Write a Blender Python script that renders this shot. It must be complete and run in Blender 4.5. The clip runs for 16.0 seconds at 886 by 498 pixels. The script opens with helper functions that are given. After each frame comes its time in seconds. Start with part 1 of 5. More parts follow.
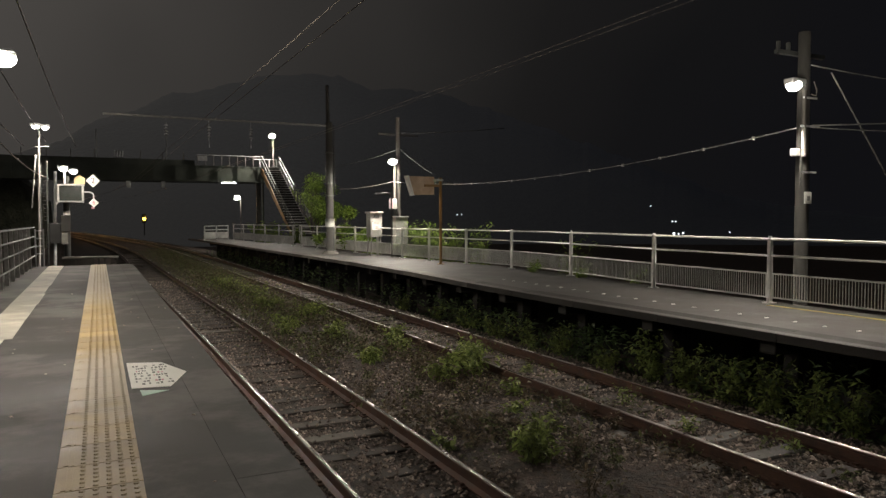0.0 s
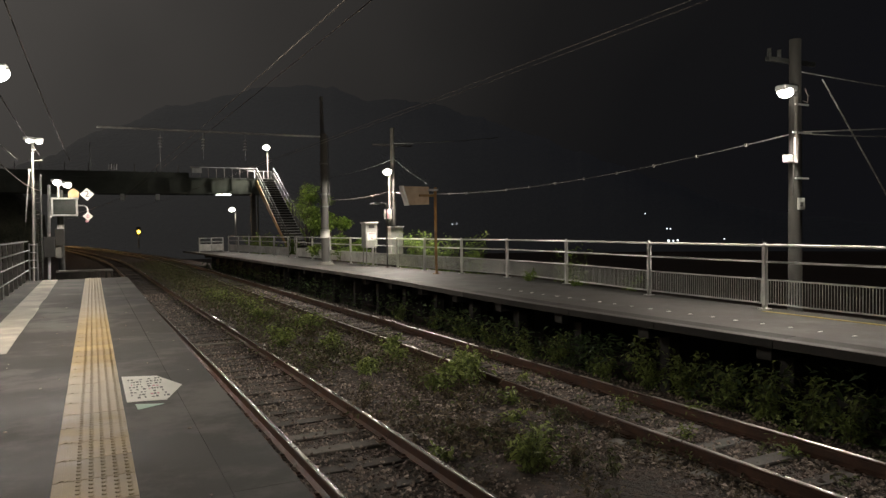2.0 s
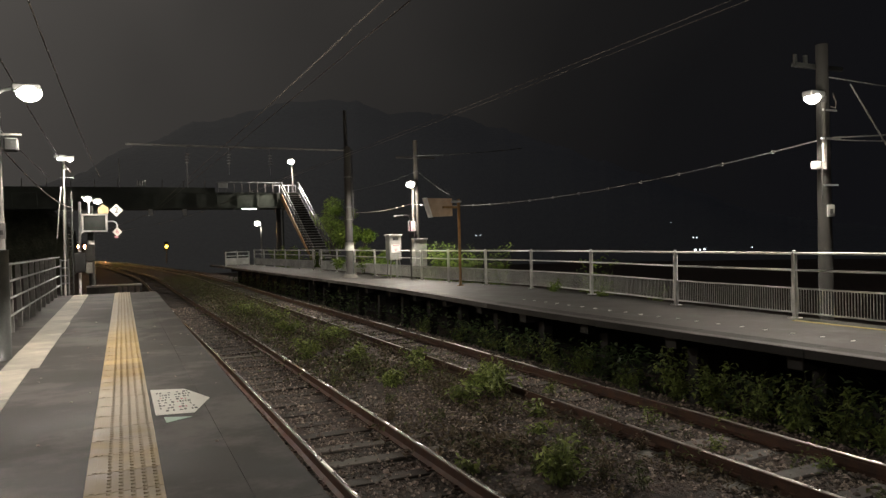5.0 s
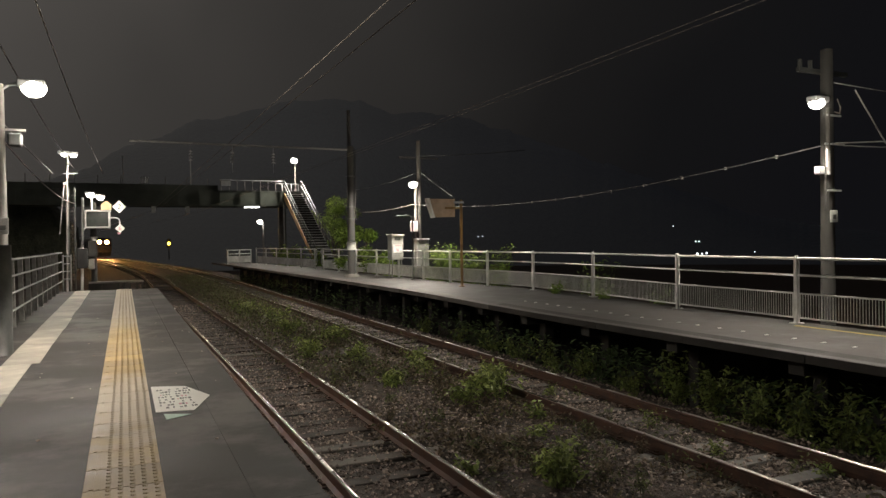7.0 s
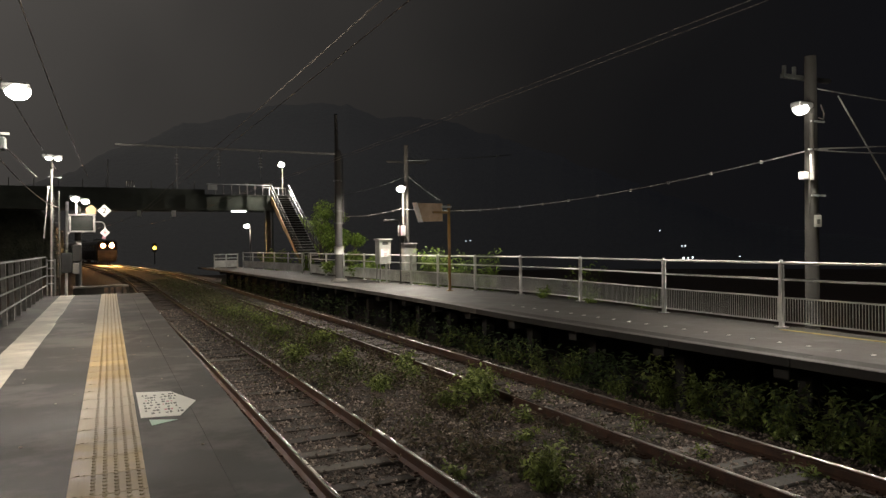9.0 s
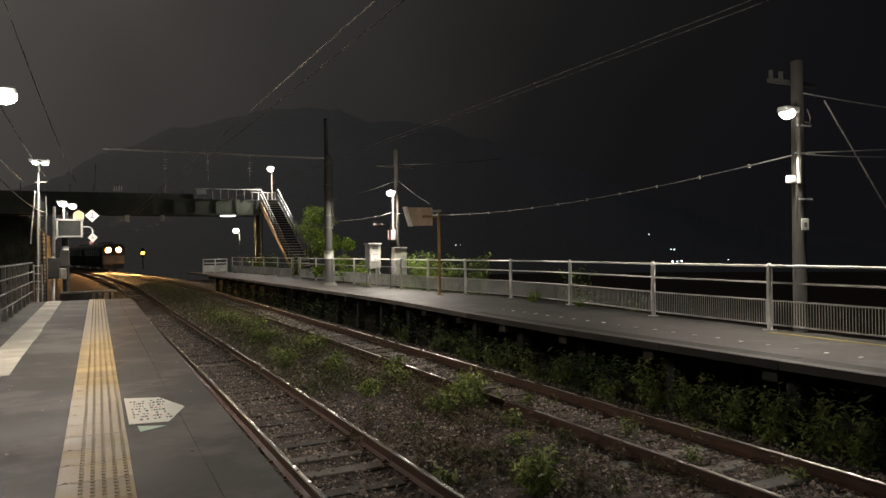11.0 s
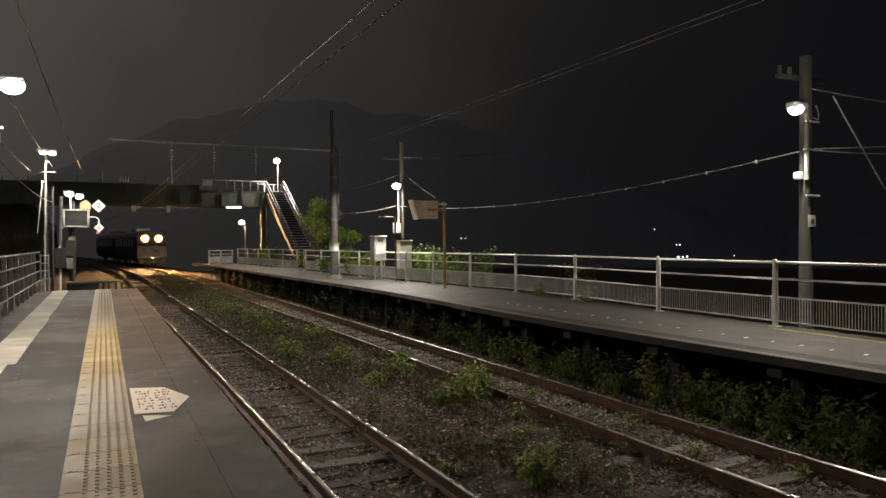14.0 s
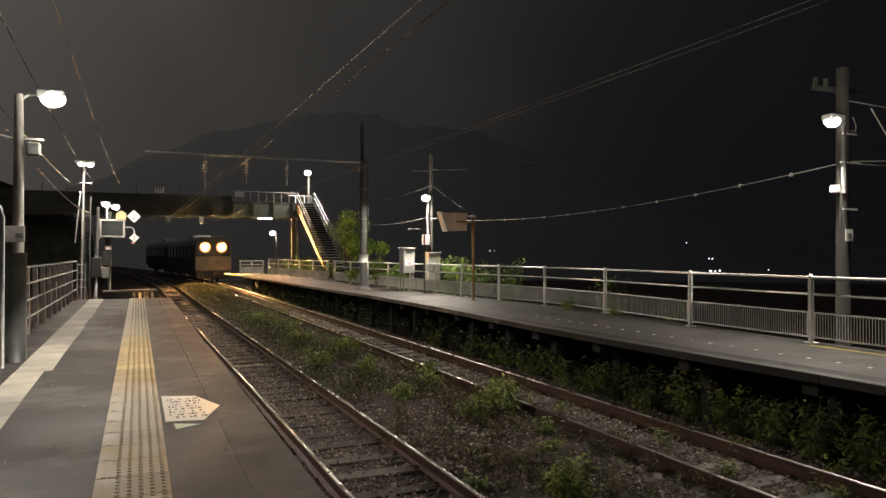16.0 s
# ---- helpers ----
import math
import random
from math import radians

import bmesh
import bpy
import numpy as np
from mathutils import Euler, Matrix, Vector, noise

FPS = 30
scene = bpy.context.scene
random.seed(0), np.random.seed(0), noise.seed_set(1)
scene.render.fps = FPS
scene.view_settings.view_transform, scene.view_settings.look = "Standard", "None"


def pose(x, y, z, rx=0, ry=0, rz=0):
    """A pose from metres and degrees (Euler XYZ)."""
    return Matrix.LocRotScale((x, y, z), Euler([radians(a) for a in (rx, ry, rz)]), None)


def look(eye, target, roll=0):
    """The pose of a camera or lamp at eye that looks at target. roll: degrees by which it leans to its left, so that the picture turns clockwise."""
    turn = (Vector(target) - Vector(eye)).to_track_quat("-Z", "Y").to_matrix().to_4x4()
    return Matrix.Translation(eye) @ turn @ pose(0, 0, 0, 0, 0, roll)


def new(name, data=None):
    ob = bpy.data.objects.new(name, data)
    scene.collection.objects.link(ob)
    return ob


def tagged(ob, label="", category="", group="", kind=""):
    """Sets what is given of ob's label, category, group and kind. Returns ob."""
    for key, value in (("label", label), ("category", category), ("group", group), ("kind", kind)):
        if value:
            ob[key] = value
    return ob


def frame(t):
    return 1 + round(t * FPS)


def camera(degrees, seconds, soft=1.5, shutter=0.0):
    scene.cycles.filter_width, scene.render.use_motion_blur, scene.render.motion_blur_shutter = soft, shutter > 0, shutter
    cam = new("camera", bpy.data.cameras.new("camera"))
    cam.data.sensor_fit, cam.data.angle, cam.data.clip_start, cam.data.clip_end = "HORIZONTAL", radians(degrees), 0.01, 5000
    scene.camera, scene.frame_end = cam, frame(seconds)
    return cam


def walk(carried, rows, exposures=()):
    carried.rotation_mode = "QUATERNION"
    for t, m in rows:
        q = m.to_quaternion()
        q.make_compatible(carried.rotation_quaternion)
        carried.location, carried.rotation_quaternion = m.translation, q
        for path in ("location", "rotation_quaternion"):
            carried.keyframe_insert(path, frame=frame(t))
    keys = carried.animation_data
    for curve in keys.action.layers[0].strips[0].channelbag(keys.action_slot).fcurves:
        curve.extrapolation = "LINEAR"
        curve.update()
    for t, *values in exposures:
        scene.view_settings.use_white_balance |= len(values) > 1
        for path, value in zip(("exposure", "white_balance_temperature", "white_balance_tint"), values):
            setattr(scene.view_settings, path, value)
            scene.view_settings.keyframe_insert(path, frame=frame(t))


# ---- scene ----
EYE = 2.28
cam = camera(64.2, 16.0, soft=1.4)
walk(cam, [
    (0, pose(0, 0, EYE, 87.503, 0.25, -26.141)),
    (0.5, pose(0, 0, EYE, 87.647, 0.374, -26.184)),
    (1, pose(0, 0, EYE, 87.877, 0.444, -26.444)),
    (1.5, pose(0, 0, EYE, 88.065, 0.586, -26.642)),
    (2, pose(0, 0, EYE, 88.281, 0.862, -26.535)),
    (2.5, pose(0, 0, EYE, 88.517, 1.177, -26.07)),
    (3, pose(0, 0, EYE, 88.773, 1.443, -25.475)),
    (3.5, pose(0, 0, EYE, 89.021, 1.609, -25.006)),
    (4, pose(0, 0, EYE, 89.287, 1.672, -24.755)),
    (6.5, pose(0, 0, EYE, 89.238, 1.077, -24.408)),
    (7, pose(0, 0, EYE, 89.314, 0.777, -24.443)),
    (7.5, pose(0, 0, EYE, 89.55, 0.628, -24.61)),
    (8, pose(0, 0, EYE, 89.702, 0.649, -24.874)),
    (8.5, pose(0, 0, EYE, 89.745, 0.729, -25.188)),
    (9, pose(0, 0, EYE, 89.656, 0.754, -25.441)),
    (11.5, pose(0, 0, EYE, 90.029, 1.02, -26.451)),
    (12, pose(0, 0, EYE, 89.997, 1.132, -26.653)),
    (12.5, pose(0, 0, EYE, 89.848, 1.113, -26.796)),
    (13, pose(0, 0, EYE, 89.673, 0.905, -26.741)),
    (13.5, pose(0, 0, EYE, 89.53, 0.658, -26.425)),
    (14, pose(0, 0, EYE, 89.443, 0.394, -25.828)),
    (14.5, pose(0, 0, EYE, 89.468, 0.203, -25.115)),
    (15, pose(0, 0, EYE, 89.696, 0.077, -24.515)),
    (15.5, pose(0, 0, EYE, 90.063, -0.006, -24.022)),
    (16, pose(0, 0, EYE, 90.428, -0.012, -23.498)),
], exposures=[(0, 0.63), (16, 0.63)])

# world: a faint night sky
world = bpy.data.worlds.new("night")
scene.world = world
world.use_nodes = True
world.node_tree.nodes["Background"].inputs[0].default_value = (0.62, 0.66, 0.8, 1)
world.node_tree.nodes["Background"].inputs[1].default_value = 0.006

LAMP_WHITE = (1.0, 0.905, 0.77)


def bulb(name, eye, watts, size=0.1, colour=LAMP_WHITE):
    """An added fill bulb that shines all round, onto its own pole and cables too."""
    data = bpy.data.lights.new(name, "POINT")
    data.energy, data.color, data.shadow_soft_size = watts, colour, size
    ob = new(name, data)
    ob.location = eye


def flood(name, eye, target, watts, size=0.1, angle=172, colour=LAMP_WHITE, blend=0.3):
    """A wide flood lamp that throws forward and down, away from its pole."""
    data = bpy.data.lights.new(name, "SPOT")
    data.energy, data.color, data.shadow_soft_size = watts, colour, size
    data.spot_size, data.spot_blend = radians(angle), blend if angle < 175 else 0.12
    ob = new(name, data)
    ob.matrix_world = look(eye, target)
    return ob


# the station's lamps: floods at the lamp heads, with spill bulbs added at four
flood("light_near_pole", (-0.9, 10.9, 4.25), (1.6, 10.2, 1.2), 420)
flood("light_behind", (-0.9, -4.0, 4.2), (1.6, -3.0, 1.0), 85)
flood("light_mast", (-1.25, 26.45, 5.05), (-1.1, 27.0, 0), 430, angle=179)
flood("light_sign", (-0.75, 28.95, 4.0), (-0.3, 28.9, 0), 80, angle=179)
flood("light_big_pole", (10.3, 8.0, 4.3), (7.6, 8.4, 1.4), 640)
bulb("light_big_pole_spill", (10.15, 7.7, 4.3), 24)
flood("light_big_pole_behind", (10.3, -9.2, 4.3), (7.6, -8.0, 1.4), 150)
flood("light_second_pole", (10.2, 25.4, 4.35), (10.0, 25.3, 0), 1100, angle=179)
bulb("light_second_pole_spill", (10.3, 25.45, 4.4), 80)
bulb("light_near_pole_spill", (-0.85, 10.6, 4.25), 25)
bulb("light_mast_spill", (-1.2, 26.5, 5.1), 60)
flood("light_stair", (11.65, 51.9, 8.1), (11.4, 51.6, 4.5), 1300, angle=179)
flood("light_far", (12.9, 73.3, 4.25), (12.8, 73.3, 2), 600, angle=179)
flood("light_under_bridge", (8.6, 52.1, 4.7), (8.6, 51.4, 0), 40)


# ---- materials ----
def surface(name, dark, light, scale=6.0, rough=0.7, bump=0.3, metal=0.0, fine=60.0, rough_var=0.15, depth=0.01, stain=0.0, per=True):
    """A two-scale procedural surface: patches and grain, in metres."""
    m = bpy.data.materials.new(name)
    m.use_nodes = True
    nt = m.node_tree
    n, l = nt.nodes, nt.links
    b = n["Principled BSDF"]
    tc = n.new("ShaderNodeTexCoord")
    vec = tc.outputs["Object"]
    if per:
        oi = n.new("ShaderNodeObjectInfo")
        add = n.new("ShaderNodeVectorMath")
        add.operation = "MULTIPLY_ADD"
        comb = n.new("ShaderNodeCombineXYZ")
        for i in range(3):
            l.new(oi.outputs["Random"], comb.inputs[i])
        l.new(comb.outputs[0], add.inputs[0])
        add.inputs[1].default_value = (37, 53, 71)
        l.new(vec, add.inputs[2])
        vec = add.outputs[0]
    big = n.new("ShaderNodeTexNoise")
    big.inputs["Scale"].default_value, big.inputs["Detail"].default_value, big.inputs["Roughness"].default_value = scale, 6, 0.6
    grain = n.new("ShaderNodeTexNoise")
    grain.inputs["Scale"].default_value, grain.inputs["Detail"].default_value = fine, 3
    l.new(vec, big.inputs["Vector"])
    l.new(vec, grain.inputs["Vector"])
    mixf = n.new("ShaderNodeMath")
    mixf.operation = "MULTIPLY_ADD"
    l.new(grain.outputs[0], mixf.inputs[0])
    mixf.inputs[1].default_value = 0.45
    half = n.new("ShaderNodeMath")
    half.operation = "MULTIPLY_ADD"
    l.new(big.outputs[0], half.inputs[0])
    half.inputs[1].default_value, half.inputs[2].default_value = 1.3, -0.37
    l.new(half.outputs[0], mixf.inputs[2])
    ramp = n.new("ShaderNodeValToRGB")
    ramp.color_ramp.elements[0].position, ramp.color_ramp.elements[0].color = 0.25, (*dark, 1)
    ramp.color_ramp.elements[1].position, ramp.color_ramp.elements[1].color = 0.75, (*light, 1)
    l.new(mixf.outputs[0], ramp.inputs[0])
    col = ramp.outputs[0]
    if stain:
        st = n.new("ShaderNodeTexNoise")
        st.inputs["Scale"].default_value, st.inputs["Detail"].default_value = scale * 0.23, 4
        l.new(vec, st.inputs["Vector"])
        sr = n.new("ShaderNodeMapRange")
        sr.inputs[1].default_value, sr.inputs[2].default_value = 0.42, 0.62
        sr.inputs[3].default_value, sr.inputs[4].default_value = 1 - stain, 1.0
        l.new(st.outputs[0], sr.inputs[0])
        mul = n.new("ShaderNodeVectorMath")
        mul.operation = "SCALE"
        l.new(col, mul.inputs[0])
        l.new(sr.outputs[0], mul.inputs["Scale"])
        col = mul.outputs[0]
    l.new(col, b.inputs["Base Color"])
    rr = n.new("ShaderNodeMapRange")
    rr.inputs[3].default_value, rr.inputs[4].default_value = max(0.03, rough - rough_var), min(1, rough + rough_var)
    l.new(big.outputs[0], rr.inputs[0])
    rr.inputs[1].default_value, rr.inputs[2].default_value = 0.3, 0.7
    l.new(rr.outputs[0], b.inputs["Roughness"])
    b.inputs["Metallic"].default_value = metal
    bp = n.new("ShaderNodeBump")
    bp.inputs["Strength"].default_value, bp.inputs["Distance"].default_value = bump, depth
    l.new(mixf.outputs[0], bp.inputs["Height"])
    l.new(bp.outputs[0], b.inputs["Normal"])
    return m


def glow(name, colour, strength, base=(0.8, 0.8, 0.8)):
    m = bpy.data.materials.new(name)
    m.use_nodes = True
    b = m.node_tree.nodes["Principled BSDF"]
    b.inputs["Base Color"].default_value = (*base, 1)
    b.inputs["Emission Color"].default_value = (*colour, 1)
    b.inputs["Emission Strength"].default_value = strength
    return m


def leaf_material(name, dark, light):
    m = surface(name, dark, light, 3.0, 0.55, 0.1, fine=25)
    nt = m.node_tree
    b = nt.nodes["Principled BSDF"]
    geo = nt.nodes.new("ShaderNodeNewGeometry")
    hsv = nt.nodes.new("ShaderNodeHueSaturation")
    src = b.inputs["Base Color"].links[0].from_socket
    mr = nt.nodes.new("ShaderNodeMapRange")
    mr.inputs[3].default_value, mr.inputs[4].default_value = 0.45, 1.6
    nt.links.new(geo.outputs["Random Per Island"], mr.inputs[0])
    nt.links.new(mr.outputs[0], hsv.inputs["Value"])
    nt.links.new(src, hsv.inputs["Color"])
    nt.links.new(hsv.outputs[0], b.inputs["Base Color"])
    tr = nt.nodes.new("ShaderNodeBsdfTranslucent")
    nt.links.new(hsv.outputs[0], tr.inputs[0])
    mx = nt.nodes.new("ShaderNodeMixShader")
    mx.inputs[0].default_value = 0.35
    nt.links.new(b.outputs[0], mx.inputs[1])
    nt.links.new(tr.outputs[0], mx.inputs[2])
    nt.links.new(mx.outputs[0], nt.nodes["Material Output"].inputs[0])
    return m


M_ASPHALT_B = surface("asphalt_worn", (0.020, 0.019, 0.018), (0.072, 0.067, 0.063), 2.2, 0.7, 0.15, fine=38, depth=0.004, stain=0.3)
M_CONCRETE = surface("concrete", (0.22, 0.21, 0.195), (0.42, 0.40, 0.37), 3.0, 0.8, 0.4, fine=90, depth=0.004, stain=0.35)
M_CONCRETE_D = surface("weathered_concrete", (0.07, 0.067, 0.06), (0.17, 0.16, 0.145), 2.0, 0.85, 0.5, fine=60, depth=0.008, stain=0.5)
M_POLE = surface("pole_concrete", (0.036, 0.033, 0.029), (0.075, 0.070, 0.062), 3.0, 0.8, 0.3, fine=80, depth=0.003, stain=0.3)
M_KERB = surface("kerb_paint", (0.40, 0.375, 0.31), (0.64, 0.60, 0.505), 3.2, 0.7, 0.3, fine=90, depth=0.003, stain=0.35)
M_BALLAST = surface("ballast", (0.014, 0.009, 0.007), (0.115, 0.080, 0.062), 11.0, 0.9, 1.0, fine=38, depth=0.05, stain=0.45, per=False)
M_STONE = surface("ballast_stone", (0.075, 0.053, 0.044), (0.40, 0.325, 0.275), 7.0, 0.75, 0.4, fine=70, depth=0.006)
M_RUST = surface("rail_rust", (0.030, 0.015, 0.010), (0.095, 0.046, 0.028), 5.0, 0.6, 0.4, fine=90, metal=0.2, depth=0.003)
M_RAILTOP = surface("polished_rail_head", (0.55, 0.51, 0.47), (0.68, 0.64, 0.59), 1.5, 0.25, 0.0, metal=1.0, fine=9, depth=0.001, rough_var=0.05)
M_RAILTOP_D = surface("dull_rail_head", (0.36, 0.325, 0.295), (0.50, 0.465, 0.43), 1.5, 0.29, 0.0, metal=1.0, fine=9, depth=0.001, rough_var=0.06)
M_SLEEPER = surface("sleeper_timber", (0.016, 0.012, 0.010), (0.05, 0.037, 0.030), 5.0, 0.85, 0.6, fine=45, depth=0.01)
M_SLEEPER_C = surface("sleeper_concrete", (0.13, 0.12, 0.108), (0.26, 0.245, 0.225), 5.0, 0.85, 0.5, fine=60, depth=0.006, stain=0.5)
M_SLEEPER_M = surface("sleeper_weathered", (0.09, 0.078, 0.065), (0.22, 0.195, 0.17), 5.0, 0.85, 0.5, fine=60, depth=0.006, stain=0.5)
M_WHITE = surface("white_paint", (0.52, 0.52, 0.5), (0.78, 0.78, 0.75), 4.0, 0.45, 0.15, fine=60, depth=0.002, stain=0.25)
M_CABINET = surface("grey_cabinet_paint", (0.24, 0.24, 0.225), (0.40, 0.40, 0.375), 4.0, 0.5, 0.15, fine=60, depth=0.002, stain=0.25)
M_GALV = surface("galvanised_steel", (0.32, 0.33, 0.33), (0.52, 0.53, 0.53), 8.0, 0.5, 0.15, metal=0.7, fine=60, depth=0.001)
M_DARK = surface("dark_painted_steel", (0.025, 0.027, 0.026), (0.07, 0.073, 0.07), 4.0, 0.55, 0.2, fine=60, depth=0.002)
M_MAST = surface("brown_grey_mast", (0.018, 0.017, 0.0155), (0.042, 0.040, 0.036), 3.0, 0.85, 0.3, fine=60, depth=0.003, stain=0.4)
M_TUBEPOST = surface("weathered_grey_tube", (0.16, 0.155, 0.14), (0.28, 0.27, 0.245), 4.0, 0.55, 0.15, fine=60, depth=0.002, stain=0.3)
# the shade on the lower stairs is put into this steel's colour
M_RISER = surface("stair_shade_steel", (0.012, 0.012, 0.011), (0.03, 0.03, 0.028), 3.0, 0.7, 0.2, fine=60, depth=0.002)
M_GIRDER = surface("green_grey_girder", (0.075, 0.086, 0.072), (0.135, 0.152, 0.13), 1.2, 0.8, 0.2, fine=30, depth=0.003, stain=0.4)
M_YELLOWRUST = surface("rusty_yellow_paint", (0.26, 0.13, 0.045), (0.50, 0.30, 0.10), 5.0, 0.6, 0.3, fine=50, depth=0.002, stain=0.5)
M_SIGNBACK = surface("sign_back_weathered", (0.36, 0.25, 0.16), (0.56, 0.42, 0.30), 3.5, 0.6, 0.2, fine=60, depth=0.002, stain=0.35)
M_YPAINT = surface("yellow_line_paint", (0.20, 0.15, 0.03), (0.38, 0.29, 0.07), 5.0, 0.7, 0.2, fine=60, depth=0.002, stain=0.4)
M_PAPER = surface("white_vinyl", (0.70, 0.69, 0.64), (0.84, 0.83, 0.78), 3.0, 0.45, 0.1, fine=60, depth=0.001)
M_INK = surface("dark_ink", (0.05, 0.05, 0.05), (0.12, 0.12, 0.11), 8.0, 0.6, 0.1)
M_PINK = surface("faded_red_ink", (0.50, 0.20, 0.24), (0.64, 0.32, 0.36), 8.0, 0.6, 0.1)
M_GREEN = surface("pale_green_vinyl", (0.40, 0.56, 0.46), (0.52, 0.68, 0.58), 6.0, 0.45, 0.1)
M_AMBER = surface("amber_board", (0.60, 0.40, 0.20), (0.74, 0.52, 0.28), 6.0, 0.5, 0.1)
M_PORC = surface("porcelain", (0.5, 0.5, 0.48), (0.66, 0.66, 0.64), 9.0, 0.25, 0.05)
M_BLACK = surface("black_rubber", (0.012, 0.012, 0.012), (0.03, 0.03, 0.03), 8.0, 0.6, 0.2)
M_WIRE = surface("wire_metal", (0.13, 0.11, 0.095), (0.24, 0.205, 0.18), 8.0, 0.55, 0.05, metal=0.3)
M_CABLE = surface("pale_cable_sheath", (0.22, 0.21, 0.2), (0.36, 0.35, 0.33), 8.0, 0.6, 0.05)
# the shade below the far deck is put into this near-black tone
M_FASCIA = surface("shaded_stained_concrete", (0.010, 0.009, 0.008), (0.035, 0.031, 0.027), 2.0, 0.85, 0.5, fine=60, depth=0.008, stain=0.5)
M_GLASSD = surface("dark_glass", (0.015, 0.018, 0.016), (0.03, 0.034, 0.03), 2.0, 0.12, 0.02)
M_LEAF = leaf_material("leaf_weed", (0.115, 0.15, 0.042), (0.265, 0.32, 0.09))
M_LEAF_G = leaf_material("leaf_low_cover", (0.06, 0.068, 0.028), (0.135, 0.15, 0.06))
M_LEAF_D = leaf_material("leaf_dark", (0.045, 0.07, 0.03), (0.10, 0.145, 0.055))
M_LEAF_T = leaf_material("leaf_tree", (0.10, 0.155, 0.026), (0.22, 0.31, 0.06))
M_DRY = leaf_material("dry_litter", (0.07, 0.055, 0.035), (0.16, 0.125, 0.08))
M_STEM = surface("stem", (0.05, 0.05, 0.025), (0.11, 0.10, 0.05), 8.0, 0.8, 0.2)
M_BARK = surface("bark", (0.05, 0.04, 0.03), (0.13, 0.105, 0.08), 7.0, 0.9, 0.8, fine=40, depth=0.02)
M_LAMP = glow("lamp_lens", (1.0, 0.93, 0.8), 14)
M_TUBE = glow("tube_lens", (1.0, 0.97, 0.9), 8)
M_HEAD = glow("headlight_lens", (1.0, 0.5, 0.17), 2900)
# amber glow painted round each headlight lens as its glare, not a lamp part
M_HALO = glow("headlight_halo", (1.0, 0.33, 0.06), 1.0, (0.02, 0.01, 0.004))
M_HALO.node_tree.nodes["Principled BSDF"].inputs["Base Color"].default_value = (0, 0, 0, 1)
M_HALO.node_tree.nodes["Principled BSDF"].inputs["Specular IOR Level"].default_value = 0
M_FARLIGHT = glow("far_light", (0.85, 0.95, 1.0), 1.4)
M_SIGNAL = glow("signal_yellow", (1.0, 0.62, 0.06), 6)
M_TRAINW = surface("train_grey", (0.06, 0.058, 0.055), (0.11, 0.107, 0.10), 1.5, 0.4, 0.05, fine=30, depth=0.001, stain=0.15)
M_TRAIND = surface("train_dark", (0.006, 0.006, 0.0065), (0.016, 0.016, 0.016), 1.5, 0.4, 0.05, fine=30, depth=0.001)
M_HILL = surface("wooded_hill_haze", (0.012, 0.014, 0.010), (0.03, 0.034, 0.024), 0.08, 0.95, 1.0, fine=0.6, depth=1.0, per=False)


M_BANK = surface("dark_foliage_bank", (0.035, 0.038, 0.026), (0.10, 0.105, 0.07), 0.8, 0.95, 1.0, fine=5, depth=0.3, per=False)

# town haze painted into the hill's emission, as in the sky backdrop, weaker rightward
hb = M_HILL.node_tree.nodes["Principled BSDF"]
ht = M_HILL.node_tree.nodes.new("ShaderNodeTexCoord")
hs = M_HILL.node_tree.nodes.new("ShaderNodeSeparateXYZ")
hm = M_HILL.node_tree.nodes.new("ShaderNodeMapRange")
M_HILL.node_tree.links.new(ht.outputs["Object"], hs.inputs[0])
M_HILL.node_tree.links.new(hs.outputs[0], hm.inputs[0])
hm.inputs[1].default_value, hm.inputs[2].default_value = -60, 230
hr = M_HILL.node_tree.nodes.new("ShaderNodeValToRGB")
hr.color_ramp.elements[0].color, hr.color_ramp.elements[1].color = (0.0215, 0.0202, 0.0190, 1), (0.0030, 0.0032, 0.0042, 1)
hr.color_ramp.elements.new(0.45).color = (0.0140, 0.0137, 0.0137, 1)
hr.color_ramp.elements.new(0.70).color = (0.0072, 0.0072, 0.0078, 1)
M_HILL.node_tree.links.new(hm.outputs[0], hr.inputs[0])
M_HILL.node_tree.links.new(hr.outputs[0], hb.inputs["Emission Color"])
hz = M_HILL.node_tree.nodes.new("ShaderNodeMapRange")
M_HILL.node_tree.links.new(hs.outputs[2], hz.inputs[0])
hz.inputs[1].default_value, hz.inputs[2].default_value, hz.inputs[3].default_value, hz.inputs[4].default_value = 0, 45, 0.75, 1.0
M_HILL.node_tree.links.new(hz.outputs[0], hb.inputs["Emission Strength"])


